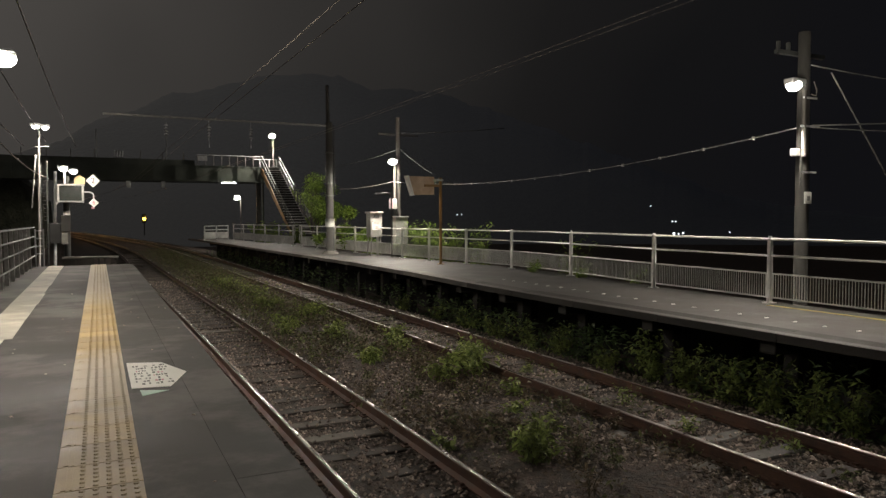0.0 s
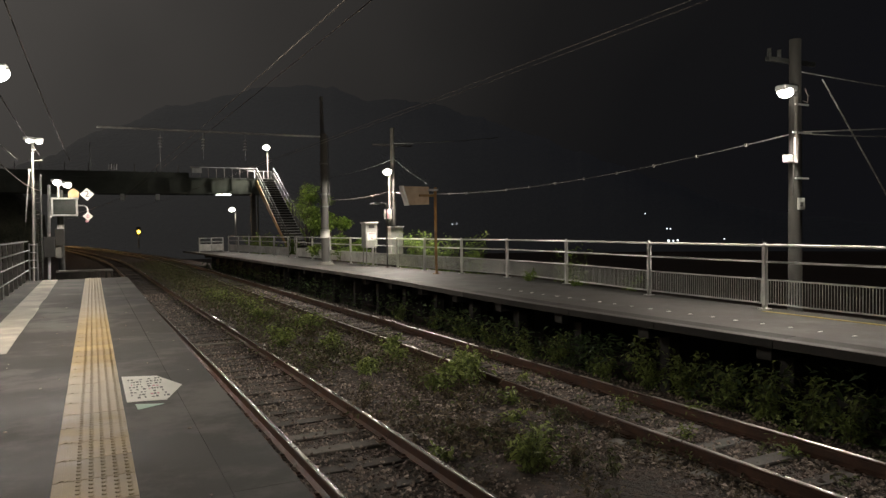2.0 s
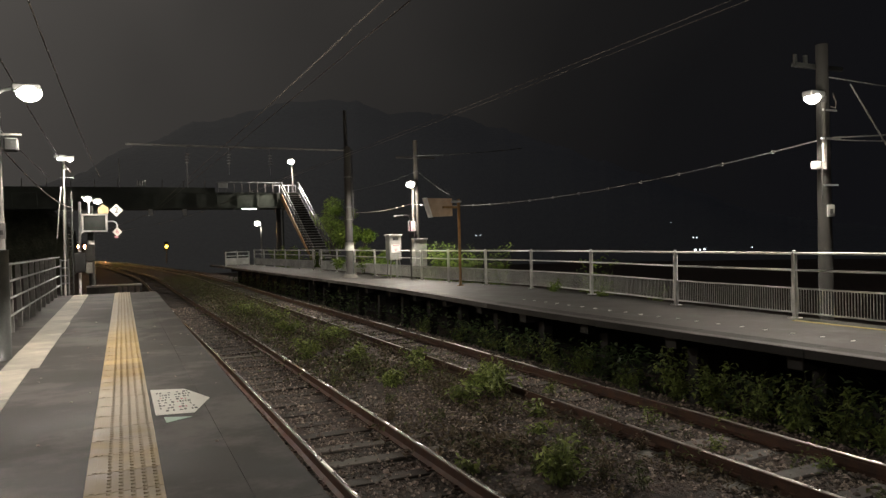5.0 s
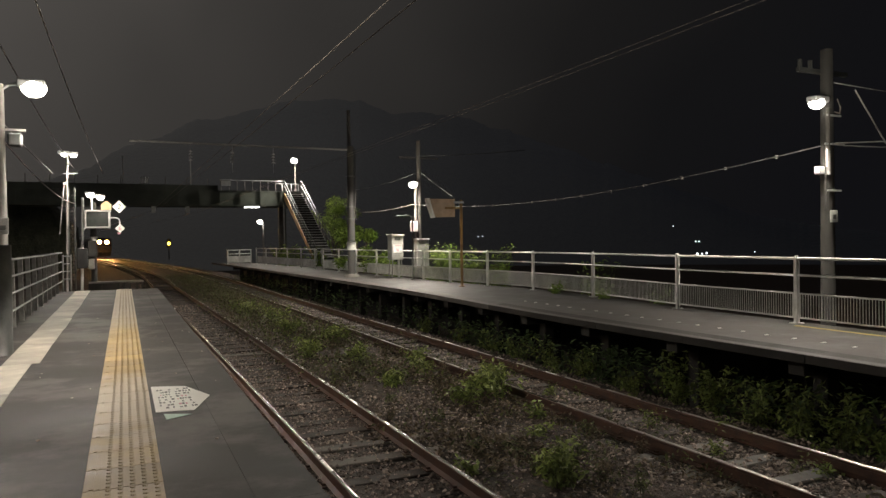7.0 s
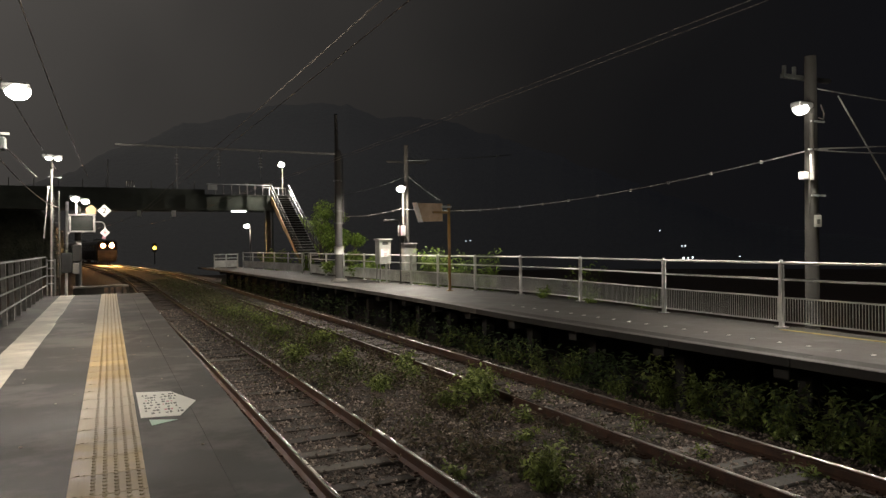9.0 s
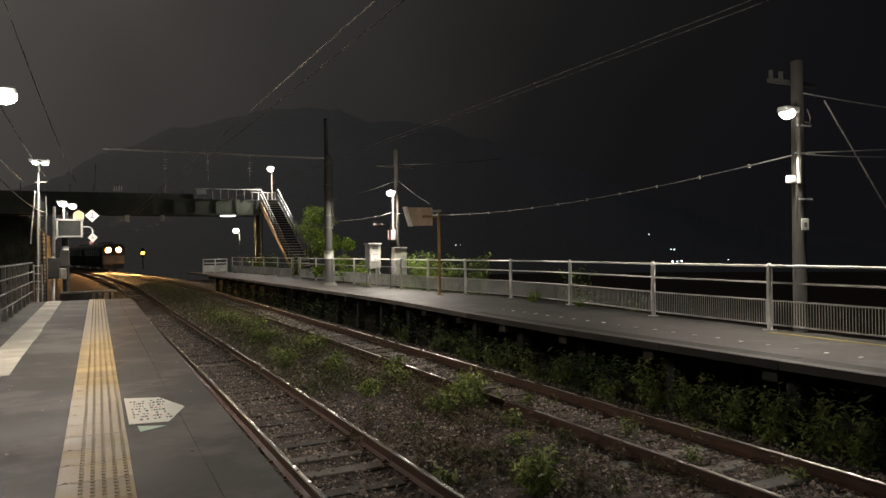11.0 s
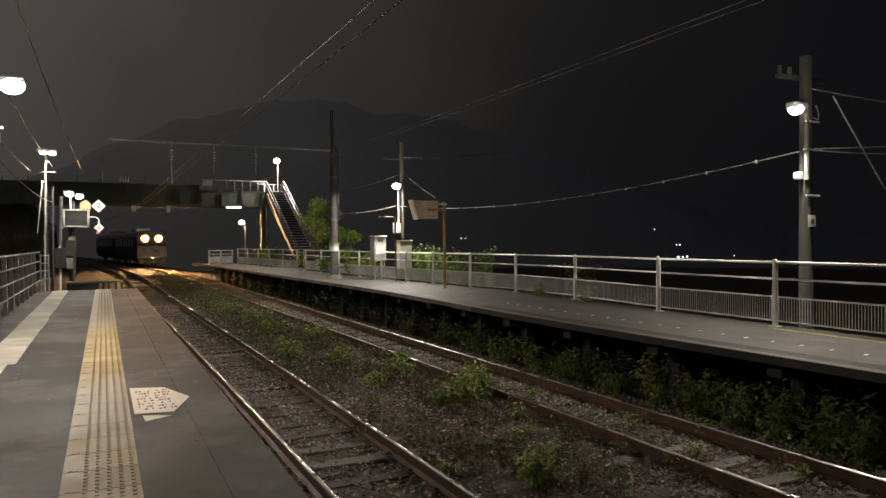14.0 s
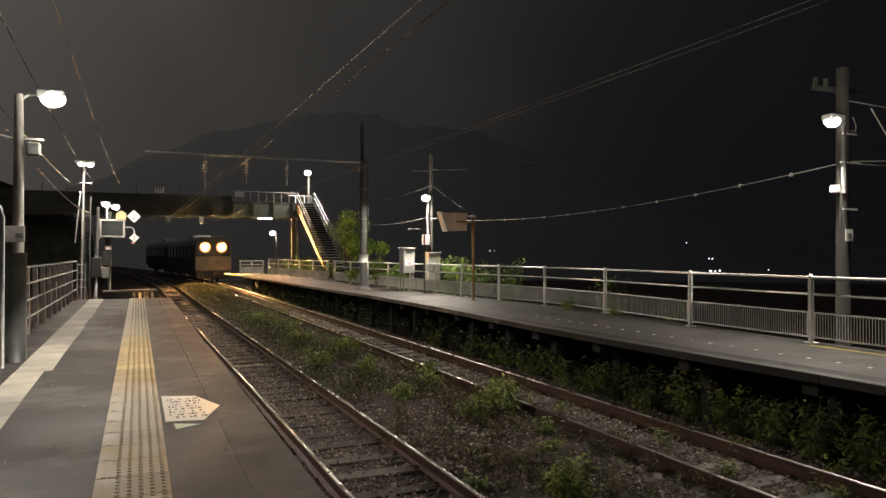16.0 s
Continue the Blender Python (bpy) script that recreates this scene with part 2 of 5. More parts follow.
def damp_asphalt():
    m = surface("damp_asphalt", (0.012, 0.0106, 0.0096), (0.046, 0.041, 0.037), 1.1, 0.72, 0.4, fine=110, depth=0.003, rough_var=0.1, stain=0.35, per=False)
    nt = m.node_tree
    b = nt.nodes["Principled BSDF"]
    geo = nt.nodes.new("ShaderNodeNewGeometry")
    patch = nt.nodes.new("ShaderNodeTexNoise")
    patch.inputs["Scale"].default_value, patch.inputs["Detail"].default_value, patch.inputs["Roughness"].default_value = 0.8, 8, 0.66
    nt.links.new(geo.outputs["Position"], patch.inputs["Vector"])
    # noise patches that add a paler tone to the base colour
    pale_mask = nt.nodes.new("ShaderNodeMapRange")
    pale_mask.interpolation_type = "SMOOTHSTEP"
    pale_mask.inputs[1].default_value, pale_mask.inputs[2].default_value = 0.46, 0.62
    nt.links.new(patch.outputs[0], pale_mask.inputs[0])
    pale = nt.nodes.new("ShaderNodeMix")
    pale.data_type = "RGBA"
    pale.blend_type = "ADD"
    nt.links.new(pale_mask.outputs[0], pale.inputs[0])
    nt.links.new(b.inputs["Base Color"].links[0].from_socket, pale.inputs[6])
    pale.inputs[7].default_value = (0.058, 0.053, 0.049, 1)
    nt.links.new(pale.outputs[2], b.inputs["Base Color"])
    b.inputs["Specular IOR Level"].default_value = 0.35
    return m


def worn_tactile():
    """Yellow paving whose colour has worn off over long stretches."""
    m = surface("tactile_worn", (0.33, 0.215, 0.065), (0.52, 0.375, 0.15), 2.6, 0.62, 0.3, fine=120, depth=0.002, stain=0.3)
    nt = m.node_tree
    b = nt.nodes["Principled BSDF"]
    geo = nt.nodes.new("ShaderNodeNewGeometry")
    sep = nt.nodes.new("ShaderNodeSeparateXYZ")
    nt.links.new(geo.outputs["Position"], sep.inputs[0])
    noi = nt.nodes.new("ShaderNodeTexNoise")
    noi.inputs["Scale"].default_value, noi.inputs["Detail"].default_value = 2.2, 5
    nt.links.new(geo.outputs["Position"], noi.inputs["Vector"])
    wob = nt.nodes.new("ShaderNodeMath")
    wob.operation = "MULTIPLY_ADD"
    nt.links.new(noi.outputs[0], wob.inputs[0])
    wob.inputs[1].default_value = 2.6
    nt.links.new(sep.outputs[1], wob.inputs[2])
    along = nt.nodes.new("ShaderNodeMath")
    along.operation = "MULTIPLY"
    nt.links.new(wob.outputs[0], along.inputs[0])
    along.inputs[1].default_value = 1 / 30
    ramp = nt.nodes.new("ShaderNodeValToRGB")
    els = ramp.color_ramp.elements
    els[0].position, els[0].color = 0.225, (0.12, 0.12, 0.12, 1)
    els[1].position, els[1].color = 0.56, (0.95, 0.95, 0.95, 1)
    for pos, val in ((0.262, 0.9), (0.3, 0.92), (0.34, 0.1), (0.46, 0.15)):
        els.new(pos).color = (val, val, val, 1)
    nt.links.new(along.outputs[0], ramp.inputs[0])
    mix = nt.nodes.new("ShaderNodeMix")
    mix.data_type = "RGBA"
    nt.links.new(ramp.outputs[0], mix.inputs[0])
    nt.links.new(b.inputs["Base Color"].links[0].from_socket, mix.inputs[6])
    mix.inputs[7].default_value = (0.50, 0.43, 0.315, 1)
    nt.links.new(mix.outputs[2], b.inputs["Base Color"])
    return m


M_DAMP = damp_asphalt()
M_TACTILE = worn_tactile()


# ---- geometry helpers ----
def part(name, bm, material, parent=None, label="", smooth=False):
    me = bpy.data.meshes.new(name)
    bm.to_mesh(me)
    bm.free()
    me.materials.append(material)
    if smooth:
        for p in me.polygons:
            p.use_smooth = True
    ob = new(name, me)
    if parent is not None:
        ob.parent = parent
    if label:
        ob["label"] = label
    return ob


def empty(name, m=None, label="", category="", group="", kind=""):
    ob = new(name)
    ob.empty_display_size = 0.1
    if m is not None:
        ob.matrix_basis = m
    return tagged(ob, label, category, group, kind)


def box(x0, x1, y0, y1, z0, z1, bevel=0.0, bm=None):
    own = bmesh.new()
    bmesh.ops.create_cube(own, size=1)
    for v in own.verts:
        v.co = Vector((x0 + (v.co.x + 0.5) * (x1 - x0), y0 + (v.co.y + 0.5) * (y1 - y0), z0 + (v.co.z + 0.5) * (z1 - z0)))
    if bevel:
        bmesh.ops.bevel(own, geom=own.edges[:], offset=bevel, segments=1, affect="EDGES")
    return join(bm, own)


def join(bm, own):
    if bm is None:
        return own
    me = bpy.data.meshes.new("tmp")
    own.to_mesh(me)
    own.free()
    bm.from_mesh(me)
    bpy.data.meshes.remove(me)
    return bm


def tube(points, r, bm=None, sides=8, r_end=None, caps=True):
    """A round bar along points, tapering from r to r_end."""
    bm = bm or bmesh.new()
    pts = [Vector(p) for p in points]
    rings = []
    for i, p in enumerate(pts):
        d = (pts[min(i + 1, len(pts) - 1)] - pts[max(i - 1, 0)]).normalized()
        a = d.cross(Vector((0, 0, 1)) if abs(d.z) < 0.9 else Vector((0, 1, 0))).normalized()
        b = d.cross(a)
        rad = r if r_end is None else r + (r_end - r) * i / (len(pts) - 1)
        rings.append([bm.verts.new(p + a * rad * math.cos(k * math.tau / sides) + b * rad * math.sin(k * math.tau / sides)) for k in range(sides)])
    for q, w in zip(rings, rings[1:]):
        for k in range(sides):
            bm.faces.new((q[k], q[(k + 1) % sides], w[(k + 1) % sides], w[k]))
    if caps:
        bm.faces.new(rings[0])
        bm.faces.new(rings[-1][::-1])
    return bm


def sweep(profile, line, bm=None):
    """A profile (x, z) carried along plan points (x, y, z), closed."""
    bm = bm or bmesh.new()
    rings = []
    for i, p in enumerate(line):
        a, b = Vector(line[max(i - 1, 0)]), Vector(line[min(i + 1, len(line) - 1)])
        d = (b - a).normalized()
        side = Vector((d.y, -d.x, 0)).normalized()
        rings.append([bm.verts.new(Vector(p) + side * u + Vector((0, 0, w))) for u, w in profile])
    k = len(profile)
    for q, w in zip(rings, rings[1:]):
        for j in range(k):
            bm.faces.new((q[j], w[j], w[(j + 1) % k], q[(j + 1) % k]))
    bm.faces.new(rings[0][::-1])
    bm.faces.new(rings[-1])
    bmesh.ops.recalc_face_normals(bm, faces=bm.faces[:])
    return bm


def leaves(name, centres, size, material, parent=None, label="", seed=1, droop=0.5, aspect=0.45):
    """Many small folded leaves, one at each centre, as one mesh."""
    rng = np.random.default_rng(seed)
    c = np.asarray(centres, float)
    n = len(c)
    az = rng.uniform(0, math.tau, n)
    pitch = rng.normal(-droop * 0.5, 0.5, n)
    s = size * rng.uniform(0.55, 1.4, n)
    d = np.stack([np.cos(az) * np.cos(pitch), np.sin(az) * np.cos(pitch), np.sin(pitch)], 1)
    side = np.stack([-np.sin(az), np.cos(az), rng.normal(0, 0.35, n)], 1)
    nrm = np.cross(d, side)
    v = np.empty((n, 4, 3))
    v[:, 0] = c
    v[:, 1] = c + d * (s * 0.5)[:, None] + side * (s * aspect * 0.5)[:, None] + nrm * (s * 0.1)[:, None]
    v[:, 2] = c + d * s[:, None] - nrm * (s * 0.06)[:, None]
    v[:, 3] = c + d * (s * 0.5)[:, None] - side * (s * aspect * 0.5)[:, None] + nrm * (s * 0.1)[:, None]
    idx = np.arange(n * 4).reshape(n, 4)
    faces = np.concatenate([idx[:, [0, 1, 2]], idx[:, [0, 2, 3]]])
    me = bpy.data.meshes.new(name)
    me.from_pydata(v.reshape(-1, 3).tolist(), [], faces.tolist())
    me.materials.append(material)
    ob = new(name, me)
    if parent is not None:
        ob.parent = parent
    if label:
        ob["label"] = label
    return ob


def spline(knots):
    """Natural cubic through (y, x) knots, as a function of y."""
    ys, xs = np.array([k[0] for k in knots], float), np.array([k[1] for k in knots], float)
    h = np.diff(ys)
    n = len(ys)
    a = np.eye(n)
    r = np.zeros(n)
    for i in range(1, n - 1):
        a[i, i - 1], a[i, i], a[i, i + 1] = h[i - 1], 2 * (h[i - 1] + h[i]), h[i]
        r[i] = 3 * ((xs[i + 1] - xs[i]) / h[i] - (xs[i] - xs[i - 1]) / h[i - 1])
    c = np.linalg.solve(a, r)

    def at(y):
        i = int(np.clip(np.searchsorted(ys, y) - 1, 0, n - 2))
        t = y - ys[i]
        b = (xs[i + 1] - xs[i]) / h[i] - h[i] * (2 * c[i] + c[i + 1]) / 3
        return float(xs[i] + b * t + c[i] * t * t + (c[i + 1] - c[i]) / (3 * h[i]) * t ** 3)
    return at


# the tracks: centre line of the near one, and the other 3.64 m beside it
track_near = spline([(-30, 2.60), (6, 2.44), (17, 2.355), (28, 2.215), (38, 2.12), (48, 2.04), (58, 1.85), (67, 1.38), (75, 0.81), (83, 0.2),
                     (97, -1.05), (120, -3.65), (140, -6.7), (165, -11.6), (200, -20.5), (250, -37)])


def track_far(y):
    return track_near(y) + 3.65


# the far platform: its edge over the track, and the line of its fence
edge_far = spline([(-30, 7.9), (1, 7.72), (5, 7.60), (8, 7.50), (12, 7.42), (17, 7.60), (21, 7.62), (26, 7.5), (33, 7.2), (47.6, 6.7), (57, 6.1)])
fence_far = spline([(-30, 9.3), (0, 9.86), (8.2, 10.13), (11.1, 10.27), (14.4, 10.62), (17.3, 10.68), (20, 10.45), (24, 10.1), (31, 9.8), (38, 9.55), (47, 9.0), (56, 8.3)])
DECK = 0.83
NEAR_EDGE = 1.05
NEAR_END = 25.2

# ---- the large structure ----
def ground():
    def axis(fine, far):
        return sorted(set([round(v, 3) for v in fine] + far))
    xs = axis(np.arange(-4, 14, 0.25), [-900, -400, -200, -120, -70, -40, -25, -15, -9, -6, 16, 20, 26, 36, 60, 110, 200, 400, 900])
    ys = axis(np.arange(-6, 30, 0.25), [-900, -400, -150, -60, -30, -15, -9] + [float(v) for v in range(31, 70, 1)] + [72, 76, 80, 86, 92, 100, 110, 120, 135, 150, 170, 200, 260, 400, 900])
    verts, faces = [], []
    for y in ys:
        for x in xs:
            off = x - track_near(min(max(y, -30), 250))
            z = -0.178 + 0.025 * noise.noise((x * 1.3, y * 1.3, 0)) + 0.03 * noise.noise((x * 4, y * 4, 3))
            if 0.9 < off < 2.7:
                z += 0.05 + 0.05 * noise.noise((x * 0.7, y * 0.5, 9))
            if off > 5.0:
                z -= min(0.5, (off - 5.0) * 0.35)
            if off > 8.5:
                z -= min(7.0, (off - 8.5) * 0.22)
            if off < -2.2:
                z -= min(0.4, (-2.2 - off) * 0.3)
            verts.append((x, y, z))
    w = len(xs)
    for j in range(len(ys) - 1):
        for i in range(w - 1):
            faces.append((j * w + i, j * w + i + 1, (j + 1) * w + i + 1, (j + 1) * w + i))
    me = bpy.data.meshes.new("ground")
    me.from_pydata(verts, [], faces)
    me.materials.append(M_BALLAST)
    for p in me.polygons:
        p.use_smooth = True
    tagged(new("ground", me), "dark brown ballast and earth under the tracks", "ground", kind="structure")


def ballast_stones():
    """Loose broken stones, as one joined mesh."""
    rng = np.random.default_rng(5)
    base = np.array([(1, 0, 0), (-1, 0, 0), (0, 1, 0), (0, -1, 0), (0, 0, 1), (0, 0, -1)], float)
    tri = np.array([(0, 2, 4), (2, 1, 4), (1, 3, 4), (3, 0, 4), (2, 0, 5), (1, 2, 5), (3, 1, 5), (0, 3, 5)])
    vs, fs = [], []
    n = 46000
    y = np.where(rng.random(n) < 0.12, rng.uniform(-9, 3.2, n), 3.2 + 27 * rng.random(n) ** 2.0)
    off = rng.uniform(-1.25, 5.0, n)
    for i in range(n):
        x = track_near(y[i]) + off[i]
        s = rng.uniform(0.011, 0.032) * (1.35 if rng.random() < 0.12 else 1.0)
        q = base * s * rng.uniform(0.55, 1.25, (6, 1)) * (1, 1, 0.75)
        a = rng.uniform(0, math.tau)
        rot = np.array([(math.cos(a), -math.sin(a), 0.3), (math.sin(a), math.cos(a), 0.2), (-0.2, 0.25, 1)])
        vs.append(q @ rot.T + (x, y[i], -0.178 + rng.uniform(-0.01, 0.03) + (0.04 if 0.9 < off[i] < 2.7 else 0)))
        fs.append(tri + 6 * i)
    me = bpy.data.meshes.new("ballast_stones")
    me.from_pydata(np.concatenate(vs).tolist(), [], np.concatenate(fs).tolist())
    me.materials.append(M_STONE)
    nt = M_STONE.node_tree
    b = nt.nodes["Principled BSDF"]
    geo = nt.nodes.new("ShaderNodeNewGeometry")
    hsv = nt.nodes.new("ShaderNodeHueSaturation")
    mr = nt.nodes.new("ShaderNodeMapRange")
    mr.inputs[3].default_value, mr.inputs[4].default_value = 0.18, 1.5
    nt.links.new(geo.outputs["Random Per Island"], mr.inputs[0])
    nt.links.new(mr.outputs[0], hsv.inputs["Value"])
    nt.links.new(b.inputs["Base Color"].links[0].from_socket, hsv.inputs["Color"])
    nt.links.new(hsv.outputs[0], b.inputs["Base Color"])
    tagged(new("ballast_stones", me), "loose broken grey-brown ballast stones", "ballast", kind="stuff")


def track(name, centre, label, head_mat, sleepers, pale):
    t = empty(name, None, label, "track", kind="structure")
    ys = list(np.arange(-14, 60, 2.0)) + list(np.arange(60, 230, 3.0))
    foot = [(-0.061, -0.153), (0.061, -0.153), (0.061, -0.14), (0.012, -0.118), (0.012, -0.045), (0.032, -0.034), (0.032, -0.016), (0.027, -0.0095), (0.019, -0.0075), (-0.019, -0.0075), (-0.027, -0.0095), (-0.032, -0.016), (-0.032, -0.034), (-0.012, -0.045), (-0.012, -0.118), (-0.061, -0.14)]
    head = [(-0.024, -0.013), (0.024, -0.013), (0.0245, -0.0085), (0.018, -0.0042), (0.010, -0.0013), (0.0, -0.0002), (-0.010, -0.0013), (-0.018, -0.0042), (-0.0245, -0.0085)]
    for s in (-0.566, 0.566):
        line = [(centre(y) + s, y, 0) for y in ys]
        r = part("rail", sweep(foot, line), M_RUST, t, "rusty steel rail")
        h = part("rail_head", sweep([(u * 0.76, w + 0.0015) for u, w in head], line), head_mat, r, "worn shiny running surface", True)
    rng = random.Random(3)
    wood = box(-1.05, 1.05, -0.1, 0.1, -0.30, -0.157, 0.008)
    me_w = bpy.data.meshes.new("sleeper")
    wood.to_mesh(me_w)
    wood.free()
    me_w.materials.append(M_SLEEPER)
    conc = box(-1.0, 1.0, -0.11, 0.11, -0.30, -0.148, 0.015)
    me_c = bpy.data.meshes.new("sleeper_pale")
    conc.to_mesh(me_c)
    conc.free()
    me_c.materials.append(pale)
    y = -4.0
    k = 0
    while y < 96:
        ob = new("sleeper", me_c if sleepers(y, k) else me_w)
        ob.parent = t
        slope = (centre(y + 0.5) - centre(y - 0.5))
        ob.matrix_basis = pose(centre(y) + rng.uniform(-0.03, 0.03), y, rng.uniform(-0.012, 0.006), rng.uniform(-1.5, 1.5), 0, -math.degrees(math.atan(slope)) + rng.uniform(-1.2, 1.2))
        y += 0.64
        k += 1
    # spikes and plates near the camera
    plate = box(-0.13, 0.13, -0.07, 0.07, -0.1535, -0.138, 0.003)
    for sx in (-0.085, 0.085):
        box(sx - 0.018, sx + 0.018, -0.025, 0.025, -0.14, -0.118, 0, plate)
    me_p = bpy.data.meshes.new("rail_fastening")
    plate.to_mesh(me_p)
    plate.free()
    me_p.materials.append(M_RUST)
    for i in range(11, 44):
        for s in (-0.566, 0.566):
            yy = -4.0 + 0.64 * i
            ob = new("rail_fastening", me_p)
            ob.parent = t
            ob.matrix_basis = pose(centre(yy) + s, yy, 0)


def near_platform():
    p = empty("platform_near", None, "dark damp asphalt station platform with a tactile strip", "platform", kind="structure")
    part("platform_deck", box(-2.35, 0.665, -14, NEAR_END, DECK - 0.16, DECK), M_DAMP, p)
    part("platform_wall", box(-2.3, 0.85, -14, NEAR_END - 0.1, -0.6, DECK - 0.16), M_CONCRETE_D, p)
    # edge slabs, each its own piece
    me = None
    y = -14.0
    while y < NEAR_END - 0.01:
        ln = min(6.0, NEAR_END - y)
        bm = box(0.668, NEAR_EDGE, 0.001, ln - 0.001, DECK - 0.18, DECK + 0.001, 0.002)
        ob = part("edge_slab", bm, M_DAMP, p)
        ob.matrix_basis = pose(0, y, random.uniform(-0.001, 0.001))
        y += 6.0
    # pale kerb slabs on the fence side
    y = -13.4
    while y < NEAR_END - 0.2:
        ln = min(1.95, NEAR_END - y)
        w = random.uniform(-0.012, 0.012)
        bm = box(-1.36, (-0.945 if y > 8.4 else -1.02) + w, 0.006, ln - 0.006, DECK - 0.02, DECK + 0.006, 0.003)
        part("kerb_slab", bm, M_KERB, p).matrix_basis = pose(0, y, random.uniform(-0.001, 0.002), 0, 0, random.uniform(-0.25, 0.25))
        y += 1.95


def tactile_strip():
    t = empty("tactile_strip", None, "worn yellow tactile paving strip with raised dots", "tactile paving", kind="structure")
    bm = box(-0.222, 0.218, 0.003, 0.417, 0.0, 0.012, 0.002)
    box(-0.190, -0.166, 0.012, 0.408, 0.012, 0.0165, 0, bm)
    box(-0.148, -0.136, 0.012, 0.408, 0.012, 0.0145, 0, bm)
    for i in range(5):
        for j in range(6):
            x, y = -0.086 + 0.0665 * i, 0.036 + 0.07 * j
            lo = [bm.verts.new((x + 0.0165 * math.cos(a * math.tau / 6), y + 0.0165 * math.sin(a * math.tau / 6), 0.012)) for a in range(6)]
            hi = [bm.verts.new((x + 0.012 * math.cos(a * math.tau / 6), y + 0.012 * math.sin(a * math.tau / 6), 0.018)) for a in range(6)]
            for a in range(6):
                bm.faces.new((lo[a], lo[(a + 1) % 6], hi[(a + 1) % 6], hi[a]))
            bm.faces.new(hi)
    me = bpy.data.meshes.new("tactile_tile")
    bm.to_mesh(me)
    bm.free()
    me.materials.append(M_TACTILE)
    y = -8.0
    while y < NEAR_END - 0.42:
        ob = new("tactile_tile", me)
        ob.parent = t
        ob.matrix_basis = pose(-0.026 + 0.0026 * y + random.uniform(-0.001, 0.001), y, DECK + random.uniform(-0.001, 0.0005), 0, 0, random.uniform(-0.1, 0.1))
        y += 0.42


def far_platform():
    p = empty("platform_far", None, "raised concrete platform with a worn grey deck on posts", "platform", kind="structure")
    ys = [-14 + i * 1.0 for i in range(70)]
    bm = bmesh.new()
    rows = []
    for y in ys:
        a, b = edge_far(y), fence_far(y) + 0.22
        rows.append([bm.verts.new(c) for c in ((a, y, DECK - 0.10), (a, y, DECK - 0.008), (a + 0.012, y, DECK), (b, y, DECK), (b, y, DECK - 0.10))])
    for q, w in zip(rows, rows[1:]):
        for j in range(5):
            bm.faces.new((q[j], w[j], w[(j + 1) % 5], q[(j + 1) % 5]))
    bm.faces.new(rows[0])
    bm.faces.new(rows[-1][::-1])
    bmesh.ops.recalc_face_normals(bm, faces=bm.faces[:])
    part("platform_deck", bm, M_ASPHALT_B, p, "worn grey asphalt deck")
    # concrete edge course, its slabs before y 14 in the shade-dark tone
    y = -10.0
    while y < 54.5:
        q = [(edge_far(y + u), edge_far(y + u) + 0.42) for u in (0.006, 1.99)]
        b2 = bmesh.new()
        lo = [b2.verts.new(c) for c in ((q[0][0] - 0.02, y + 0.006, DECK - 0.11), (q[0][1], y + 0.006, DECK - 0.11), (q[1][1], y + 1.994, DECK - 0.11), (q[1][0] - 0.02, y + 1.994, DECK - 0.11))]
        hi = [b2.verts.new((v.co.x, v.co.y, DECK - 0.004 + 0.010 * (v.co.x > edge_far(y) + 0.2))) for v in lo]
        for j in range(4):
            b2.faces.new((lo[j], lo[(j + 1) % 4], hi[(j + 1) % 4], hi[j]))
        b2.faces.new(hi)
        b2.faces.new(lo[::-1])
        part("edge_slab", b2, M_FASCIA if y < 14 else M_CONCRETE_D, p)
        y += 2.0
    # posts and a cross beam under the cantilever, in the shade-dark tone
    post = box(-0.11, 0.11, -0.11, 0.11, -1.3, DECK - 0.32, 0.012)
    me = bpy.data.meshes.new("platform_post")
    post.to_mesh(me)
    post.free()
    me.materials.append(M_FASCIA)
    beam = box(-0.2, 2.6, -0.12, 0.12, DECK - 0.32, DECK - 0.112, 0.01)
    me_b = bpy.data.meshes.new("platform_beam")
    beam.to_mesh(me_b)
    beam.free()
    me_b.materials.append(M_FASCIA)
    y = -6.6
    while y < 51:
        for dx in (0.75, 2.3):
            ob = new("platform_post", me)
            ob.parent = p
            ob.matrix_basis = pose(edge_far(y) + dx, y, 0)
        ob = new("platform_beam", me_b)
        ob.parent = p
        ob.matrix_basis = pose(edge_far(y) + 0.4, y, 0)
        y += 2.15
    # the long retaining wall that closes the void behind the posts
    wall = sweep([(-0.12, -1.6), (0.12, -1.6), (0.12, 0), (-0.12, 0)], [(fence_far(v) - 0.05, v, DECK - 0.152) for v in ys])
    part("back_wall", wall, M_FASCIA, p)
    # white studs of the inner line
    stud = box(-0.035, 0.035, -0.016, 0.016, 0, 0.008, 0.003)
    me_s = bpy.data.meshes.new("line_stud")
    stud.to_mesh(me_s)
    stud.free()
    me_s.materials.append(M_WHITE)
    y = 2.0
    while y < 14.6:
        ob = new("line_stud", me_s)
        ob.parent = p
        ob.matrix_basis = pose(8.6 + 0.012 * math.sin(y * 9), y, DECK)
        y += 0.455
    # yellow line by the fence foot
    line = sweep([(-0.05, 0), (0.05, 0), (0.05, 0.005), (-0.05, 0.005)], [(fence_far(v) - 0.28 + 0.02 * (9 - v), v, DECK + 0.001) for v in np.arange(2.5, 8.05, 0.5)])
    part("yellow_line", line, M_YPAINT, p, "worn yellow painted line")


